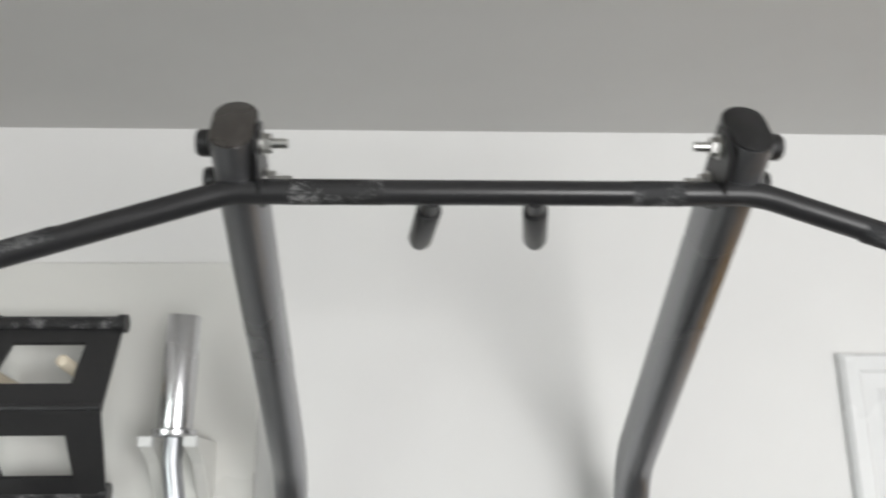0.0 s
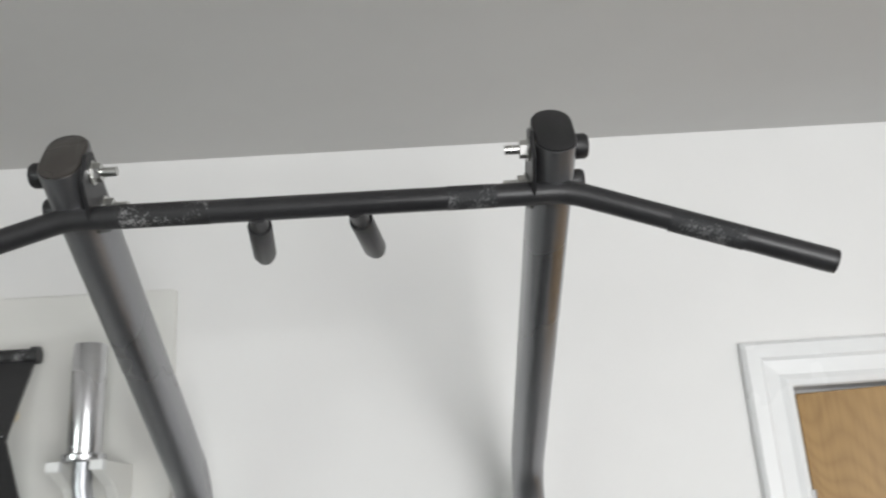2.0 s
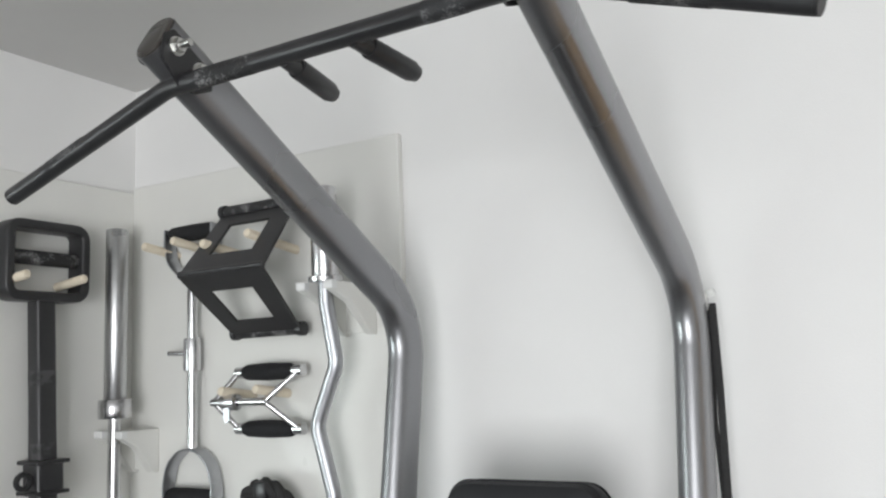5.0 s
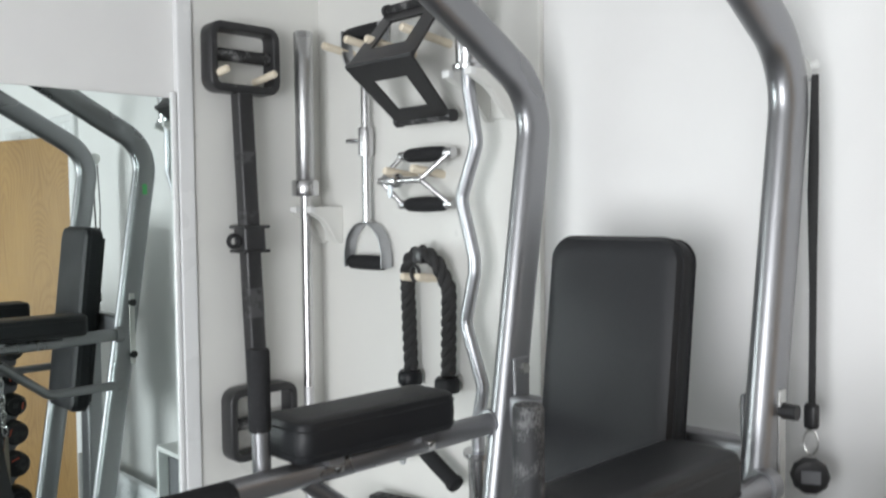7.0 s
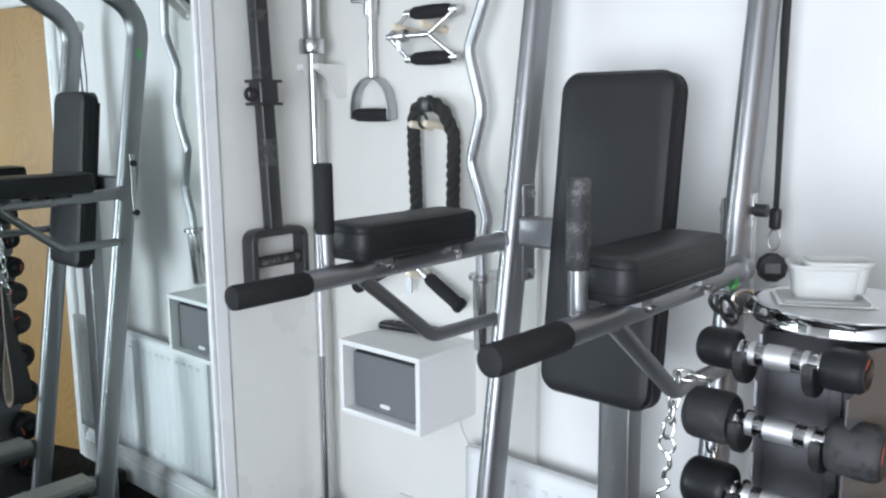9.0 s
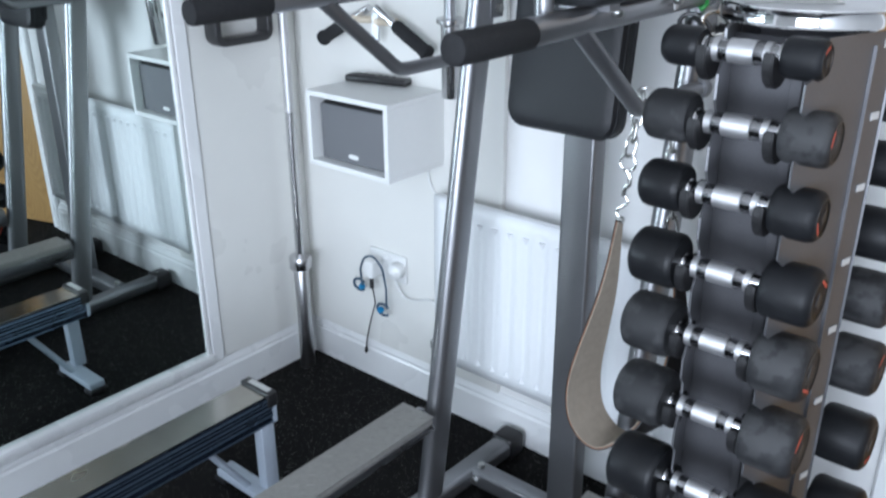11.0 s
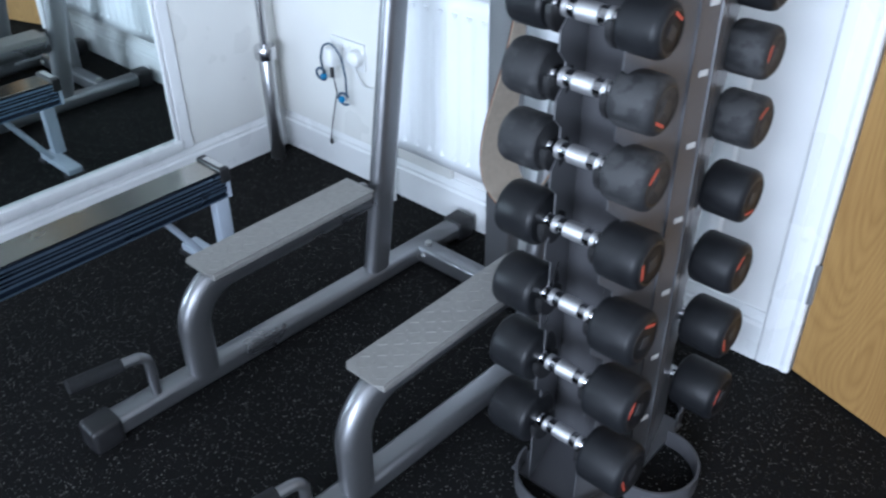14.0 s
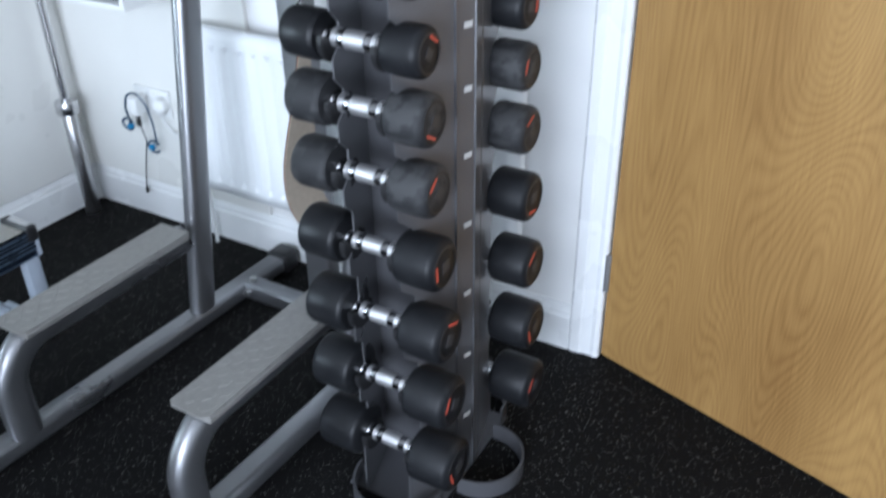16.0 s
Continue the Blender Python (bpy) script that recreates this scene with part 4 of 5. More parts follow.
# double-D close-grip handle
ob = thing("close_grip_handle", (-0.31, 1.61, 1.69), "chrome double-D row handle with black rubber grips", "cable attachment")
for z, s in ((1.803, 1), (1.690, -1)):
    g = part("grip", lathe([(0, -0.066), (0.012, -0.066), (0.016, -0.055), (0.018, 0), (0.016, 0.055), (0.012, 0.066), (0, 0.066)], Matrix.Translation((-0.285, 1.615, z)) @ pose(0, 0, 0, 0, 90, 0), 18), FOAM, ob, "ribbed black rubber grip")
    part("grip_end", rod((-0.372, 1.615, z), (-0.350, 1.615, z), 0.0115), CHROME, ob)
    part("grip_end", rod((-0.220, 1.615, z), (-0.196, 1.615, z), 0.0115), CHROME, ob)
    part("strut", rod((-0.364, 1.612, z), (-0.398, 1.575, 1.745), 0.0058, 12), CHROME, ob)
    part("strut", rod((-0.206, 1.612, z), (-0.262, 1.575, 1.745), 0.0058, 12), CHROME, ob)
part("cross_rod", rod((-0.403, 1.575, 1.745), (-0.255, 1.575, 1.745), 0.0075, 14), CHROME, ob)
part("swivel", lathe([(0.008, -0.02), (0.016, -0.018), (0.017, 0), (0.016, 0.018), (0.008, 0.02)], Matrix.Translation((-0.352, 1.575, 1.745)) @ pose(0, 0, 0, 0, 90, 0), 18), CHROME, ob)
part("eye_plate", prism(stadium(0.018, 0.034), 0.004, pose(-0.352, 1.566, 1.722, 90, 0, 0), 0.001), ALU, ob)

# triceps rope: two laid strands over a pair of pegs
ob = thing("triceps_rope", (-0.28, 1.615, 1.27), "black braided triceps rope hung over pegs", "cable attachment")
RP = fillet([(-0.352, 1.622, 1.300), (-0.353, 1.615, 1.50), (-0.335, 1.600, 1.560), (-0.282, 1.596, 1.588), (-0.235, 1.600, 1.560), (-0.214, 1.615, 1.50), (-0.226, 1.622, 1.300)], 0.05, 6)


def strands(line, r, turns_per_m, k):
    pts = [Vector(p) for p in line]
    fine = []
    for a, b in zip(pts, pts[1:]):
        n = max(1, int((b - a).length / 0.004))
        fine += [a.lerp(b, i / n) for i in range(n)]
    out, dist, u = [], 0.0, Vector((0, 1, 0))
    for i, p in enumerate(fine):
        t = (fine[min(i + 1, len(fine) - 1)] - fine[max(i - 1, 0)]).normalized()
        u = (u - t * u.dot(t)).normalized()
        v = t.cross(u)
        a = dist * turns_per_m * 2 * math.pi + k
        out.append(p + u * r * math.cos(a) + v * r * math.sin(a))
        dist += 0.004
    return out


for k in range(3):
    part("strand", sweep(strands(RP, 0.0085, 14, k * 2.094), circle(0.0098, 8), up=(0, 1, 0)), ROPE, ob)
for x, z in ((-0.352, 1.300), (-0.226, 1.300)):
    part("end_stop", lathe([(0, -0.034), (0.026, -0.034), (0.029, -0.028), (0.029, -0.008), (0.024, 0.0), (0, 0.0)], pose(x, 1.618, z), 20), RUBBER, ob, "black rubber end stop")
part("steel_eye", sweep([(-0.282 + 0.013 * math.cos(a), 1.575, 1.535 + 0.017 * math.sin(a)) for a in np.linspace(0, 2 * math.pi, 20, endpoint=False)], circle(0.0042, 8), up=(0, 1, 0), loop=True), BLACKP, ob)
part("rope_clamp", box(-0.300, -0.264, 1.578, 1.612, 1.556, 1.592, 0.006, 2), BLACKP, ob)

# V-bar below
ob = thing("v_bar", (-0.36, 1.60, 1.06), "chrome V-bar with black rubber grips on pegs", "cable attachment")
for s, e in ((-1, (-0.560, 1.600, 1.072)), (1, (-0.190, 1.600, 1.072))):
    a, b = Vector((-0.372 + s * 0.012, 1.600, 1.165)), Vector(e)
    arm_ = part("arm", rod(a, b, 0.0105), CHROME, ob)
    d = (b - a).normalized()
    part("grip", lathe([(0, 0), (0.014, 0), (0.0175, 0.01), (0.018, 0.06), (0.0175, 0.110), (0.021, 0.118), (0.020, 0.128), (0.012, 0.132), (0, 0.132)], along(b - d * 0.118, b + d), 18), FOAM, arm_, "ribbed black rubber grip")
part("eye_plate", prism(stadium(0.024, 0.080), 0.005, pose(-0.362, 1.602, 1.116, 90, 0, 0), 0.001), ALU, ob)

# black bar with square grip frames at both ends, on the west board
ob = thing("multi_grip_bar", (XBD + 0.04, 1.41, 1.06), "black steel bar with square grip frames and chalk marks", "barbell")
gx = -0.712


def grip_frame(y0, y1, z0, z1, zg, name):
    yc, zc = (y0 + y1) / 2, (z0 + z1) / 2
    line = [(gx, yc + u, zc + v) for u, v in rounded(y1 - y0 - 0.020, z1 - z0 - 0.020, 0.022, 5)]
    f = sweep(line, rounded(0.052, 0.020, 0.005, 3), up=(1, 0, 0), loop=True)
    fr = part(name, f, BLACKP, ob)
    part("inner_grip", rod((gx, y0 + 0.018, zg), (gx, y1 - 0.018, zg), 0.0155), CHALK, fr, "chalk-worn grip")


grip_frame(1.302, 1.494, 1.965, 2.132, 2.056, "upper_grip_frame")
grip_frame(1.335, 1.528, 1.062, 1.243, 1.152, "lower_grip_frame")
a, b = Vector((gx, 1.397, 1.970)), Vector((gx, 1.425, 1.240))
shaft_ = part("shaft", sweep([a, b], rounded(0.040, 0.044, 0.008), up=(1, 0, 0)), BLACKP, ob)
for k0, k1 in ((0.40, 0.47), (0.66, 0.76), (0.20, 0.24)):
    part("chalk_patch", sweep([a.lerp(b, k0), a.lerp(b, k1)], rounded(0.0406, 0.0446, 0.008), up=(1, 0, 0)), SMOKE, shaft_)
col = part("sliding_collar", sweep([(gx, 1.4108, 1.640), (gx, 1.4130, 1.578)], rounded(0.056, 0.062, 0.010), up=(1, 0, 0)), BLACKP, ob)
for z in (1.640, 1.580):
    part("collar_rim", box(gx - 0.034, gx + 0.034, 1.374, 1.450, z - 0.004, z + 0.004, 0.002, 1), BLACKP, col)
part("eye_ring", sweep([(gx + 0.01, 1.361 + 0.014 * math.cos(t), 1.606 + 0.014 * math.sin(t)) for t in np.linspace(0, 2 * math.pi, 18, endpoint=False)], circle(0.006, 8), up=(1, 0, 0), loop=True), BLACKP, col)

# ---- speaker in its wall box ----
SX0, SX1, SY0, SZ0, SZ1 = -0.466, -0.175, 1.437, 0.768, 0.968
ob = thing("speaker_shelf", (-0.33, YBD, SZ0), "white open-fronted wall box holding a speaker", "shelf")
T = 0.014
part("top_panel", box(SX0, SX1, SY0, YBD, SZ1 - T, SZ1, 0.001, 1), WHITE, ob, smooth=False)
part("bottom_panel", box(SX0, SX1, SY0, YBD, SZ0, SZ0 + T, 0.001, 1), WHITE, ob, smooth=False)
part("side_panel", box(SX0, SX0 + T, SY0, YBD, SZ0 + T, SZ1 - T), WHITE, ob, smooth=False)
part("side_panel", box(SX1 - T, SX1, SY0, YBD, SZ0 + T, SZ1 - T), WHITE, ob, smooth=False)
part("back_panel", box(SX0 + T, SX1 - T, YBD - 0.008, YBD, SZ0 + T, SZ1 - T), WHITE, ob, smooth=False)
sp = thing("speaker", (-0.33, SY0 + 0.04, SZ0 + T), "grey wireless speaker with a white badge", "speaker")
part("cabinet", box(SX0 + T + 0.008, SX1 - T - 0.002, SY0 + 0.034, SY0 + 0.16, SZ0 + T, SZ1 - T - 0.016, 0.008, 3), CAP, sp)
part("grille", box(SX0 + T + 0.009, SX1 - T - 0.003, SY0 + 0.028, SY0 + 0.034, SZ0 + T + 0.002, SZ1 - T - 0.022, 0.003, 2), GRILLE, sp, "grey cloth grille")
part("badge", prism(stadium(0.011, 0.036), 0.002, Matrix(((0, 1, 0, -0.325), (0, 0, -1, SY0 + 0.028), (1, 0, 0, SZ0 + T + 0.022), (0, 0, 0, 1)))), WHITE, sp, "white badge", smooth=False)
rm = thing("remote_control", (-0.372, 1.612, SZ1), "black remote control lying on the wall box", "remote control")
RM = pose(-0.372, 1.612, SZ1 + 0.010, 0, 0, 12)
part("body", box(-0.095, 0.095, -0.021, 0.021, -0.010, 0.009, 0.007, 3, RM), CAP, rm)
for i in range(6):
    for j in range(3):
        part("button", box(-0.07 + i * 0.022, -0.06 + i * 0.022, -0.013 + j * 0.010, -0.007 + j * 0.010, 0.009, 0.0108, 0, 1, RM), GREYP, rm, smooth=False)
solo("speaker_cable", sweep(fillet([(-0.23, YBD - 0.006, 0.765), (-0.225, YBD - 0.006, 0.72), (-0.205, YBD - 0.006, 0.685), (-0.16, YBD - 0.006, 0.655)], 0.03), circle(0.003, 8)), WHITE, "white power cable running down from the speaker", "cable")

# ---- double socket with chargers ----
ob = thing("power_socket", (-0.393, YBD, 0.418), "white double wall socket with two plugs", "socket")
part("face_plate", box(-0.460, -0.315, YBD - 0.010, YBD, 0.375, 0.461, 0.003, 2), WHITE, ob)
for x in (-0.399, -0.375):
    part("switch", box(x - 0.006, x + 0.006, YBD - 0.013, YBD - 0.009, 0.435, 0.450, 0.001, 1), TRIM, ob, smooth=False)
ch = thing("usb_charger", (-0.437, YBD - 0.03, 0.41), "white charger plug with a black lead", "charger")
part("body", box(-0.442, -0.402, YBD - 0.062, YBD - 0.010, 0.383, 0.440, 0.008, 3), WHITE, ch)
part("lead", sweep(fillet([(-0.421, YBD - 0.045, 0.384), (-0.421, YBD - 0.042, 0.345), (-0.424, YBD - 0.03, 0.290), (-0.452, YBD - 0.022, 0.225), (-0.474, YBD - 0.02, 0.155), (-0.482, YBD - 0.02, 0.110)], 0.04), circle(0.0021, 8)), CAP, ch, "thin black lead")
part("lead_plug", box(-0.427, -0.415, YBD - 0.050, YBD - 0.040, 0.345, 0.386, 0.002, 1), CAP, ch)
part("tip", box(-0.487, -0.477, YBD - 0.025, YBD - 0.016, 0.092, 0.112, 0.002, 1), CAP, ch)
pl = thing("mains_plug", (-0.352, YBD - 0.03, 0.41), "white mains plug with a white cable", "plug")
part("body", lathe([(0, 0), (0.024, 0), (0.026, 0.004), (0.024, 0.024), (0.014, 0.034), (0, 0.036)], Matrix.Translation((-0.340, YBD - 0.010, 0.418)) @ pose(0, 0, 0, 90), 20), WHITE, pl)
part("cable", sweep(fillet([(-0.340, YBD - 0.03, 0.400), (-0.337, YBD - 0.02, 0.360), (-0.318, YBD - 0.012, 0.328), (-0.27, YBD - 0.01, 0.338), (-0.225, YBD - 0.01, 0.356), (-0.165, YBD - 0.01, 0.345)], 0.03), circle(0.003, 8)), WHITE, pl)
ep = thing("earphones", (-0.43, YBD - 0.06, 0.35), "dark blue sports earphones hung over a charger", "earphones")
SLATE = node_material("slate_cable", (0.05, 0.085, 0.13), 0.5)
part("lead", sweep(fillet([(-0.462, YBD - 0.045, 0.345), (-0.452, YBD - 0.06, 0.405), (-0.428, YBD - 0.068, 0.452), (-0.395, YBD - 0.062, 0.466), (-0.370, YBD - 0.05, 0.425), (-0.362, YBD - 0.045, 0.360), (-0.368, YBD - 0.04, 0.300)], 0.04), circle(0.0034, 8)), SLATE, ep)
for x, z, s in ((-0.478, 0.340, 1), (-0.382, 0.284, -1)):
    part("ear_hook", sweep([(x + 0.024 * math.cos(t), YBD - 0.04, z + 0.018 * math.sin(t)) for t in np.linspace(0.6, 5.6, 18)], circle(0.0042, 8), up=(0, 1, 0)), SLATE, ep)
    part("ear_bud", lathe([(0, 0), (0.009, 0), (0.011, 0.006), (0.008, 0.014), (0, 0.017)], Matrix.Translation((x + s * 0.010, YBD - 0.034, z - 0.004)) @ pose(0, 0, 0, 90), 14), BLUE, ep, "bright blue ear bud")

# ---- stopwatch on a lanyard, hung behind the upright ----
ob = thing("stopwatch", (0.603, 1.575, 1.23), "black stopwatch on a black lanyard from a hook", "stopwatch")
part("suction_hook", lathe([(0, 0), (0.020, 0), (0.022, 0.003), (0.016, 0.007), (0.006, 0.010), (0.006, 0.022), (0, 0.024)], Matrix.Translation((0.5905, 1.578, 1.882)) @ pose(0, 0, 0, 0, 70, 20), 20), FROST, ob, "clear plastic suction hook")
part("lanyard", sweep([(0.607, 1.580, 1.872), (0.6085, 1.580, 1.75), (0.606, 1.583, 1.60), (0.605, 1.585, 1.372)], rounded(0.011, 0.003, 0.001, 2), up=(1, 0, 0)), ROPE, ob, "black woven lanyard")
part("lanyard", sweep([(0.600, 1.592, 1.868), (0.594, 1.596, 1.70), (0.599, 1.594, 1.55), (0.603, 1.588, 1.372)], rounded(0.007, 0.003, 0.001, 2), up=(1, 0, 0)), ROPE, ob, "black woven lanyard")
part("toggle", box(0.594, 0.615, 1.577, 1.594, 1.338, 1.378, 0.006, 3), CAP, ob)
part("split_ring", sweep([(0.604 + 0.011 * math.cos(t), 1.585, 1.318 + 0.019 * math.sin(t)) for t in np.linspace(0, 2 * math.pi, 20, endpoint=False)], circle(0.0018, 6), up=(0, 1, 0), loop=True), ZINC, ob)
wt = part("case", lathe([(0, -0.009), (0.025, -0.009), (0.0285, -0.005), (0.0285, 0.005), (0.025, 0.010), (0.020, 0.011), (0, 0.011)], Matrix.Translation((0.602, 1.588, 1.265)) @ pose(0, 0, 0, 90, 0, 30), 10), CAP, ob)
part("screen", box(-0.014, 0.014, -0.0125, -0.010, -0.010, 0.010, 0.001, 1, pose(0.602, 1.588, 1.265, 0, 0, 30)), GRILLE, wt)

# ---- plastic tubs on the rack's chrome top ----
TX, TY, TZ = 0.832, 1.152, 1.3128


def tub(x, y, z, w, d, h, turn):
    """An open rectangular food tub with a rolled rim and thin walls."""
    bm = bmesh.new()
    rows_ = []
    for k, zz in ((0.84, 0.0), (0.96, h - 0.006), (1.06, h - 0.004), (1.06, h), (0.94, h), (0.78, 0.003)):
        rows_.append([bm.verts.new((u * k, v * k, zz)) for u, v in rounded(w, d, min(w, d) * 0.28, 6)])
    for a, b in zip(rows_, rows_[1:]):
        for i in range(len(a)):
            j = (i + 1) % len(a)
            bm.faces.new((a[i], a[j], b[j], b[i]))
    bm.faces.new(rows_[0])
    bm.faces.new(rows_[-1])
    bm.transform(pose(x, y, z, 0, 0, turn))
    return bm


solo("tub_lid", join(box(-0.060, 0.060, -0.042, 0.042, 0, 0.003, 0.002, 1, pose(TX, TY, TZ, 0, 0, 28)), box(-0.053, 0.053, -0.036, 0.036, 0.003, 0.007, 0.002, 1, pose(TX, TY, TZ, 0, 0, 28))), FROST, "clear plastic lid under a food tub", "lid")
solo("food_tub", tub(TX, TY + 0.004, TZ + 0.007, 0.090, 0.064, 0.044, 28), FROST, "white translucent plastic food tub", "food tub", "tubs on the rack")
solo("food_tub", tub(TX + 0.012, TY + 0.008, TZ + 0.014, 0.082, 0.056, 0.042, 34), FROST, "white translucent plastic tub nested in another", "food tub", "tubs on the rack")

# ---- carabiners on the dip arm ----
for k, (x, y, z, t, mat, lab) in enumerate(((0.600, 1.385, 1.232, 20, BLACKP, "black snap hook hung from the dip arm"), (0.616, 1.36, 1.228, -35, BLACKP, "black snap hook hung from the dip arm"), (0.628, 1.405, 1.236, 50, ZINC, "steel snap hook hung from the dip arm"))):
    ring = [(0.030 * math.cos(a) * (1.0 if math.cos(a) > 0 else 0.8), 0.0, 0.018 * math.sin(a)) for a in np.linspace(0, 2 * math.pi, 24, endpoint=False)]
    m = pose(x, y, z, 0, 25, t)
    solo("carabiner", sweep([m @ Vector(p) for p in ring], circle(0.0042, 8), up=(0, 1, 0), loop=True), mat, lab, "carabiner", "snap hooks on the arm")
solo("green_cord", sweep([(0.612 + 0.006 * math.cos(t) * (1 + 0.3 * math.cos(3 * t)), 1.385 + 0.005 * math.sin(2 * t), 1.269 + 0.009 * math.sin(t)) for t in np.linspace(0, 2 * math.pi, 22, endpoint=False)], circle(0.0038, 8), up=(0, 1, 0), loop=True), GREEN, "knot of bright green cord by the arm", "cord")

# ---- dip belt and chain ----
ob = thing("dip_belt", (0.60, 1.24, 0.48), "black leather dip belt with tan suede lining on a chain", "weight belt")


def links(a, b, first=0):
    a, b = Vector(a), Vector(b)
    n = max(1, round((b - a).length / 0.028))
    d = (b - a).normalized()
    for i in range(n):
        c = a.lerp(b, (i + 0.5) / n)
        side = d.orthogonal().normalized()
        side = side if (i + first) % 2 else d.cross(side)
        oval = [c + d * (0.0185 * math.sin(t)) + side * (0.0085 * math.cos(t) * (1 + 0.35 * math.sin(t) ** 2)) for t in np.linspace(0, 2 * math.pi, 14, endpoint=False)]
        part("chain_link", sweep(oval, circle(0.0025, 8), up=(0.2, 0.5, 0.8), loop=True), ZINC, ob, "zinc chain link")


links((0.598, 1.225, 1.142), (0.591, 1.210, 1.045))
links((0.598, 1.225, 1.146), (0.640, 1.235, 1.142), 1)
links((0.642, 1.238, 1.138), (0.662, 1.256, 0.88))
part("ring", sweep([(0.591 + 0.014 * math.cos(t), 1.208, 1.030 + 0.014 * math.sin(t)) for t in np.linspace(0, 2 * math.pi, 20, endpoint=False)], circle(0.0024, 8), up=(0, 1, 0), loop=True), ZINC, ob, "round steel ring")
clip = [(0.591, 1.206, 1.017), (0.598, 1.206, 1.008), (0.598, 1.206, 0.994), (0.590, 1.206, 0.986), (0.588, 1.206, 0.972)]
part("snap_clip", sweep(fillet(clip, 0.008, 5), circle(0.004, 8)), ZINC, ob, "steel snap clip")
s_hook = [(0.587 + 0.010 * math.sin(t * 2 * math.pi), 1.208, 0.974 - 0.044 * t) for t in np.linspace(0, 1, 18)]
part("s_hook", sweep(s_hook, circle(0.0028, 8), up=(0, 1, 0)), ZINC, ob)
part("strap_end", rod((0.579, 1.2085, 0.928), (0.591, 1.2085, 0.928), 0.006, 12), ZINC, ob)


def belt_band(offset, thick, extra=0.0):
    """The hanging U of the belt; broad at the bottom, narrow at both ends."""
    line = [Vector(p) for p in ((0.584, 1.21, 0.930), (0.574, 1.212, 0.800), (0.552, 1.215, 0.700), (0.526, 1.222, 0.585), (0.535, 1.226, 0.500), (0.590, 1.230, 0.462), (0.655, 1.238, 0.510), (0.690, 1.252, 0.60), (0.694, 1.262, 0.73), (0.668, 1.262, 0.870))]
    for _ in range(4):
        line = [line[0]] + [p for a, b in zip(line, line[1:]) for p in (a.lerp(b, 0.25), a.lerp(b, 0.75))] + [line[-1]]
    run = [0.0]
    for a, b in zip(line, line[1:]):
        run.append(run[-1] + (b - a).length)
    bm = bmesh.new()
    rings = []
    n = len(line)
    for i, p in enumerate(line):
        t = (line[min(i + 1, n - 1)] - line[max(i - 1, 0)]).normalized()
        k = run[i] / run[-1]
        w = 0.006 + 0.036 * math.sin(math.pi * min(1, max(0, k))) ** 1.35
        w += extra
        side = Vector((0.35, 0.93, 0.0))
        side = (side - t * side.dot(t)).normalized()
        nrm = t.cross(side)
        rings.append([bm.verts.new(p + side * a * w + nrm * (offset + c)) for a, c in ((-1, 0), (1, 0), (1, thick), (-1, thick))])
    for a, b in zip(rings, rings[1:]):
        for i in range(4):
            bm.faces.new((a[i], b[i], b[(i + 1) % 4], a[(i + 1) % 4]))
    bm.faces.new(rings[0])
    bm.faces.new(rings[-1])
    return bm


part("suede_lining", belt_band(0.0, 0.003), SUEDE, ob, "tan suede lining")
part("leather_core", belt_band(-0.0014, 0.0013, 0.0008), TANEDGE, ob, "raw orange-brown leather edge")
part("leather_back", belt_band(-0.0048, 0.0032), LEATHER, ob, "black leather outside")

# ---- rowing machine ----
ob = thing("rowing_machine", (-0.38, 0.2, 0), "rowing machine rail with polished top beside the mirror", "exercise machine")
prof = [(-0.050, 0.297), (0.050, 0.297), (0.050, 0.284), (0.045, 0.2815), (0.045, 0.2765), (0.050, 0.274), (0.050, 0.261), (0.044, 0.2585), (0.044, 0.2535), (0.049, 0.251), (0.049, 0.239), (0.043, 0.2365), (0.043, 0.2325), (0.047, 0.230), (0.047, 0.222), (-0.047, 0.222), (-0.050, 0.287)]


def rail(y0, y1, x):
    bm = bmesh.new()
    e = [[bm.verts.new((x + u, y, v)) for u, v in prof] for y in (y0, y1)]
    for i in range(len(prof)):
        j = (i + 1) % len(prof)
        bm.faces.new((e[0][i], e[0][j], e[1][j], e[1][i]))
    bm.faces.new(e[0])
    bm.faces.new(e[1])
    return bm


NAVY = node_material("dark_anodised", (0.030, 0.045, 0.075), 0.25, metal=0.7, vary=0.1)
# polished track; its warm, dim reflections are toned into the metal colour
TRACK = node_material("warm_reflection_steel", (0.43, 0.415, 0.375), 0.20, metal=1.0, vary=0.08, grain=60)
RCX, REY = -0.302, 1.078
part("rail", rail(-1.35, REY, RCX), NAVY, ob, "dark grooved aluminium rail", smooth=False)
PALEB = node_material("pale_blue_anodised", (0.20, 0.27, 0.36), 0.32, metal=0.8, vary=0.1)
for zs, hs in ((0.290, 0.0035), (0.279, 0.0012), (0.2675, 0.0028), (0.256, 0.0012), (0.245, 0.0028), (0.226, 0.002)):
    for xs in (RCX + 0.0492, RCX - 0.0512):
        part("rail_stripe", box(xs, xs + 0.0018, -1.349, REY - 0.001, zs - hs, zs + hs), PALEB, ob, "pale blue-grey rail stripe", smooth=False)
part("rail_track", box(RCX - 0.046, RCX + 0.046, -1.35, REY - 0.014, 0.2985, 0.3015), TRACK, ob, "polished steel seat track", smooth=False)
part("end_stop", box(RCX - 0.054, RCX + 0.056, REY - 0.016, REY + 0.014, 0.267, 0.310, 0.006, 3), CAP, ob)
part("label", box(RCX - 0.032, RCX + 0.043, REY - 0.008, REY + 0.008, 0.3102, 0.3112), TAG, ob, smooth=False)
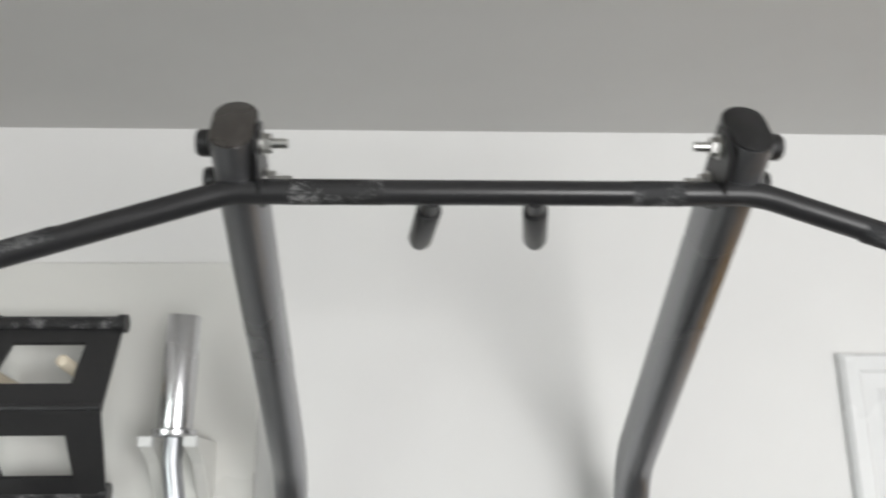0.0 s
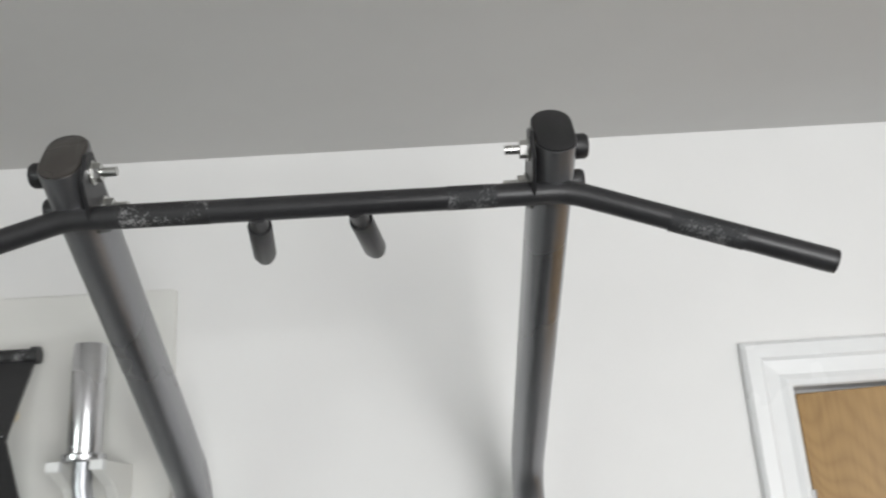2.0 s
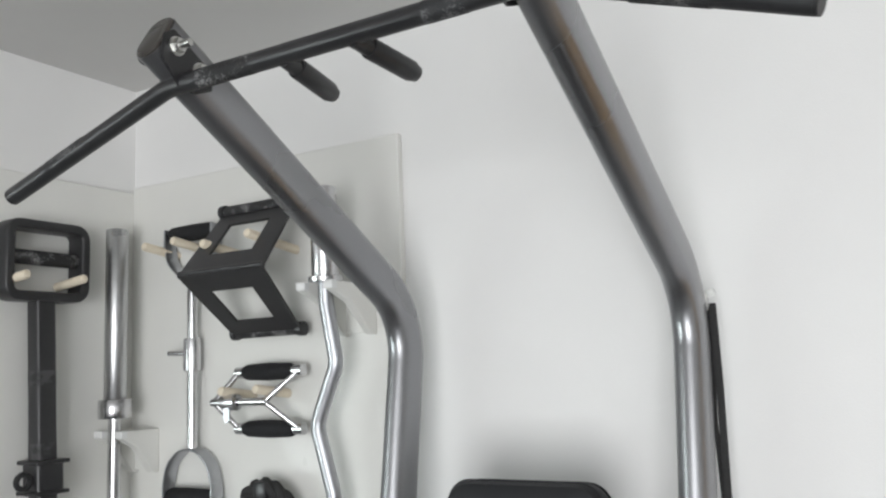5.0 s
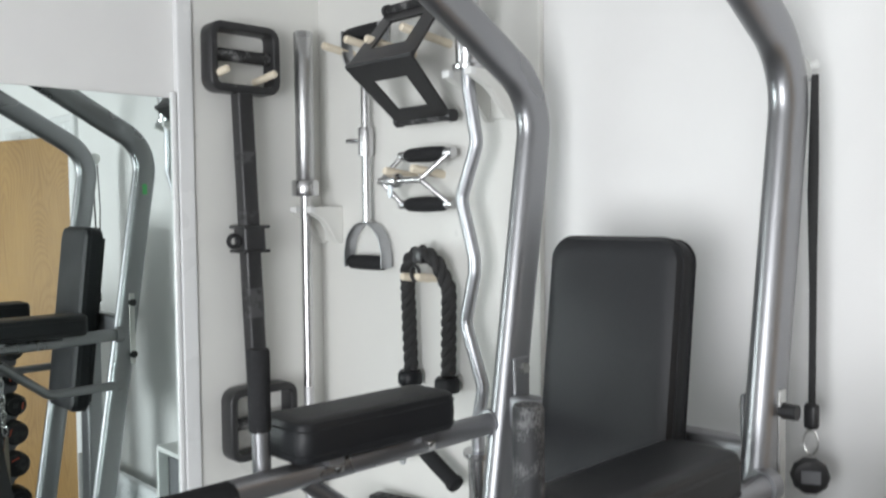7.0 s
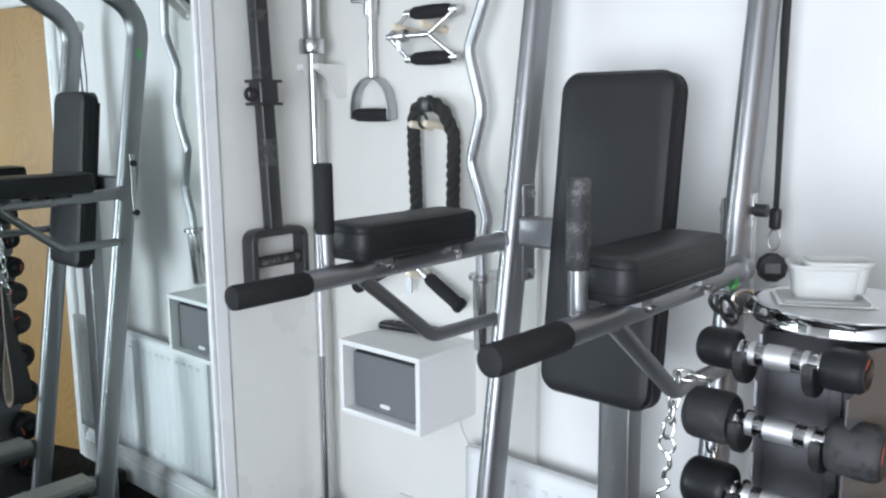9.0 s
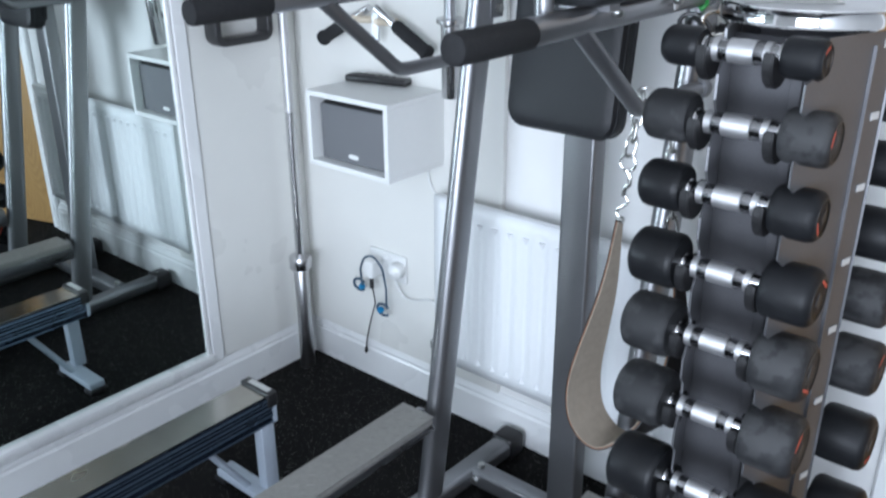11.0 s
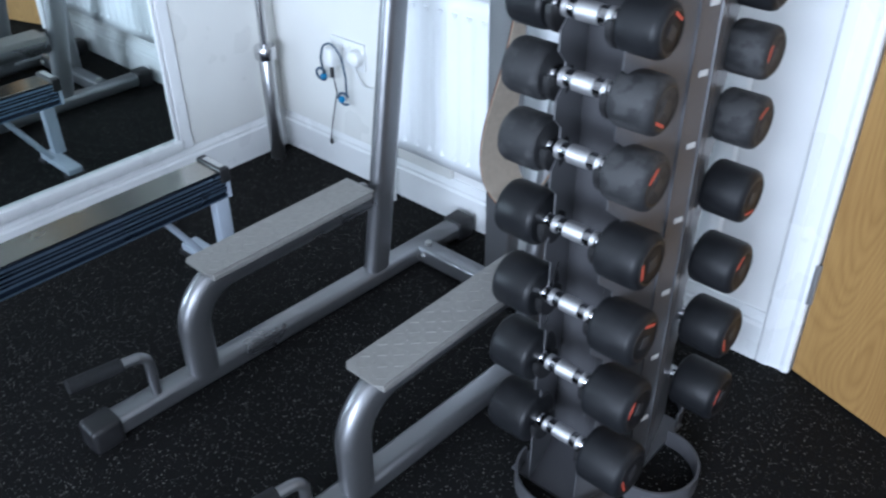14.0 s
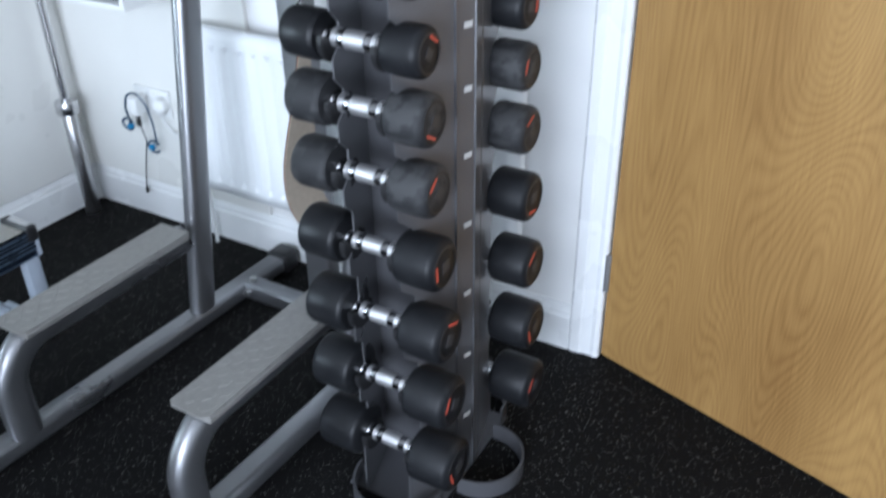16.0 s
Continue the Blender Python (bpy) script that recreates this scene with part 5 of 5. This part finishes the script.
part("end_plate", box(RCX - 0.050, RCX + 0.052, REY, REY + 0.010, 0.222, 0.268), FOOT, ob, smooth=False)
part("leg", box(RCX + 0.016, RCX + 0.050, REY - 0.040, REY, 0.03, 0.222, 0.004, 2), FOOT, ob, "pale grey leg")
part("foot_bar", box(RCX - 0.125, RCX + 0.070, REY - 0.070, REY - 0.020, 0.014, 0.036, 0.004, 2), FOOT, ob)
for x in (RCX - 0.125, RCX + 0.045):
    part("foot", box(x - 0.008, x + 0.035, REY - 0.075, REY - 0.015, 0.0, 0.015, 0.003, 2), CAP, ob)
part("brace", rod((RCX, REY - 0.18, 0.222), (RCX - 0.005, REY - 0.06, 0.035), 0.009), FOOT, ob)
part("leg", box(RCX - 0.022, RCX + 0.022, -1.30, -1.25, 0.0, 0.222, 0.004, 2), FOOT, ob, "pale grey leg")

# ---- bench in front of the tower ----
MATTV = node_material("matt_black_vinyl", (0.0085, 0.0086, 0.0091), 0.60, vary=0.15, grain=200, bump=0.25, bump_scale=700, spec=0.14)
ob = thing("weight_bench", (0.04, 0.1, 0), "black vinyl weight bench with separate back pad and seat", "bench")
part("back_pad", cushion(0.62, 0.262, 0.072, 0.080, 0.014, pose(0.106, 0.102, 0.388)), MATTV, ob, "long black vinyl back pad")
part("seat_pad", cushion(0.38, 0.262, 0.068, 0.065, 0.014, pose(0.625, 0.108, 0.305)), MATTV, ob, "lower black vinyl seat pad")
part("bench_frame", sweep(fillet([(-0.17, 0.10, 0.36), (0.36, 0.10, 0.36), (0.46, 0.10, 0.28), (0.78, 0.10, 0.28)], 0.05), rounded(0.05, 0.05, 0.008), up=(0, 1, 0)), BLACKP, ob)
for x, z in ((-0.12, 0.34), (0.66, 0.26)):
    part("leg", sweep([(x, 0.10, z), (x, 0.10, 0.04)], rounded(0.05, 0.05, 0.008), up=(1, 0, 0)), BLACKP, ob)
    part("foot", box(x - 0.025, x + 0.025, -0.05, 0.25, 0.0, 0.045, 0.006, 2), BLACKP, ob)
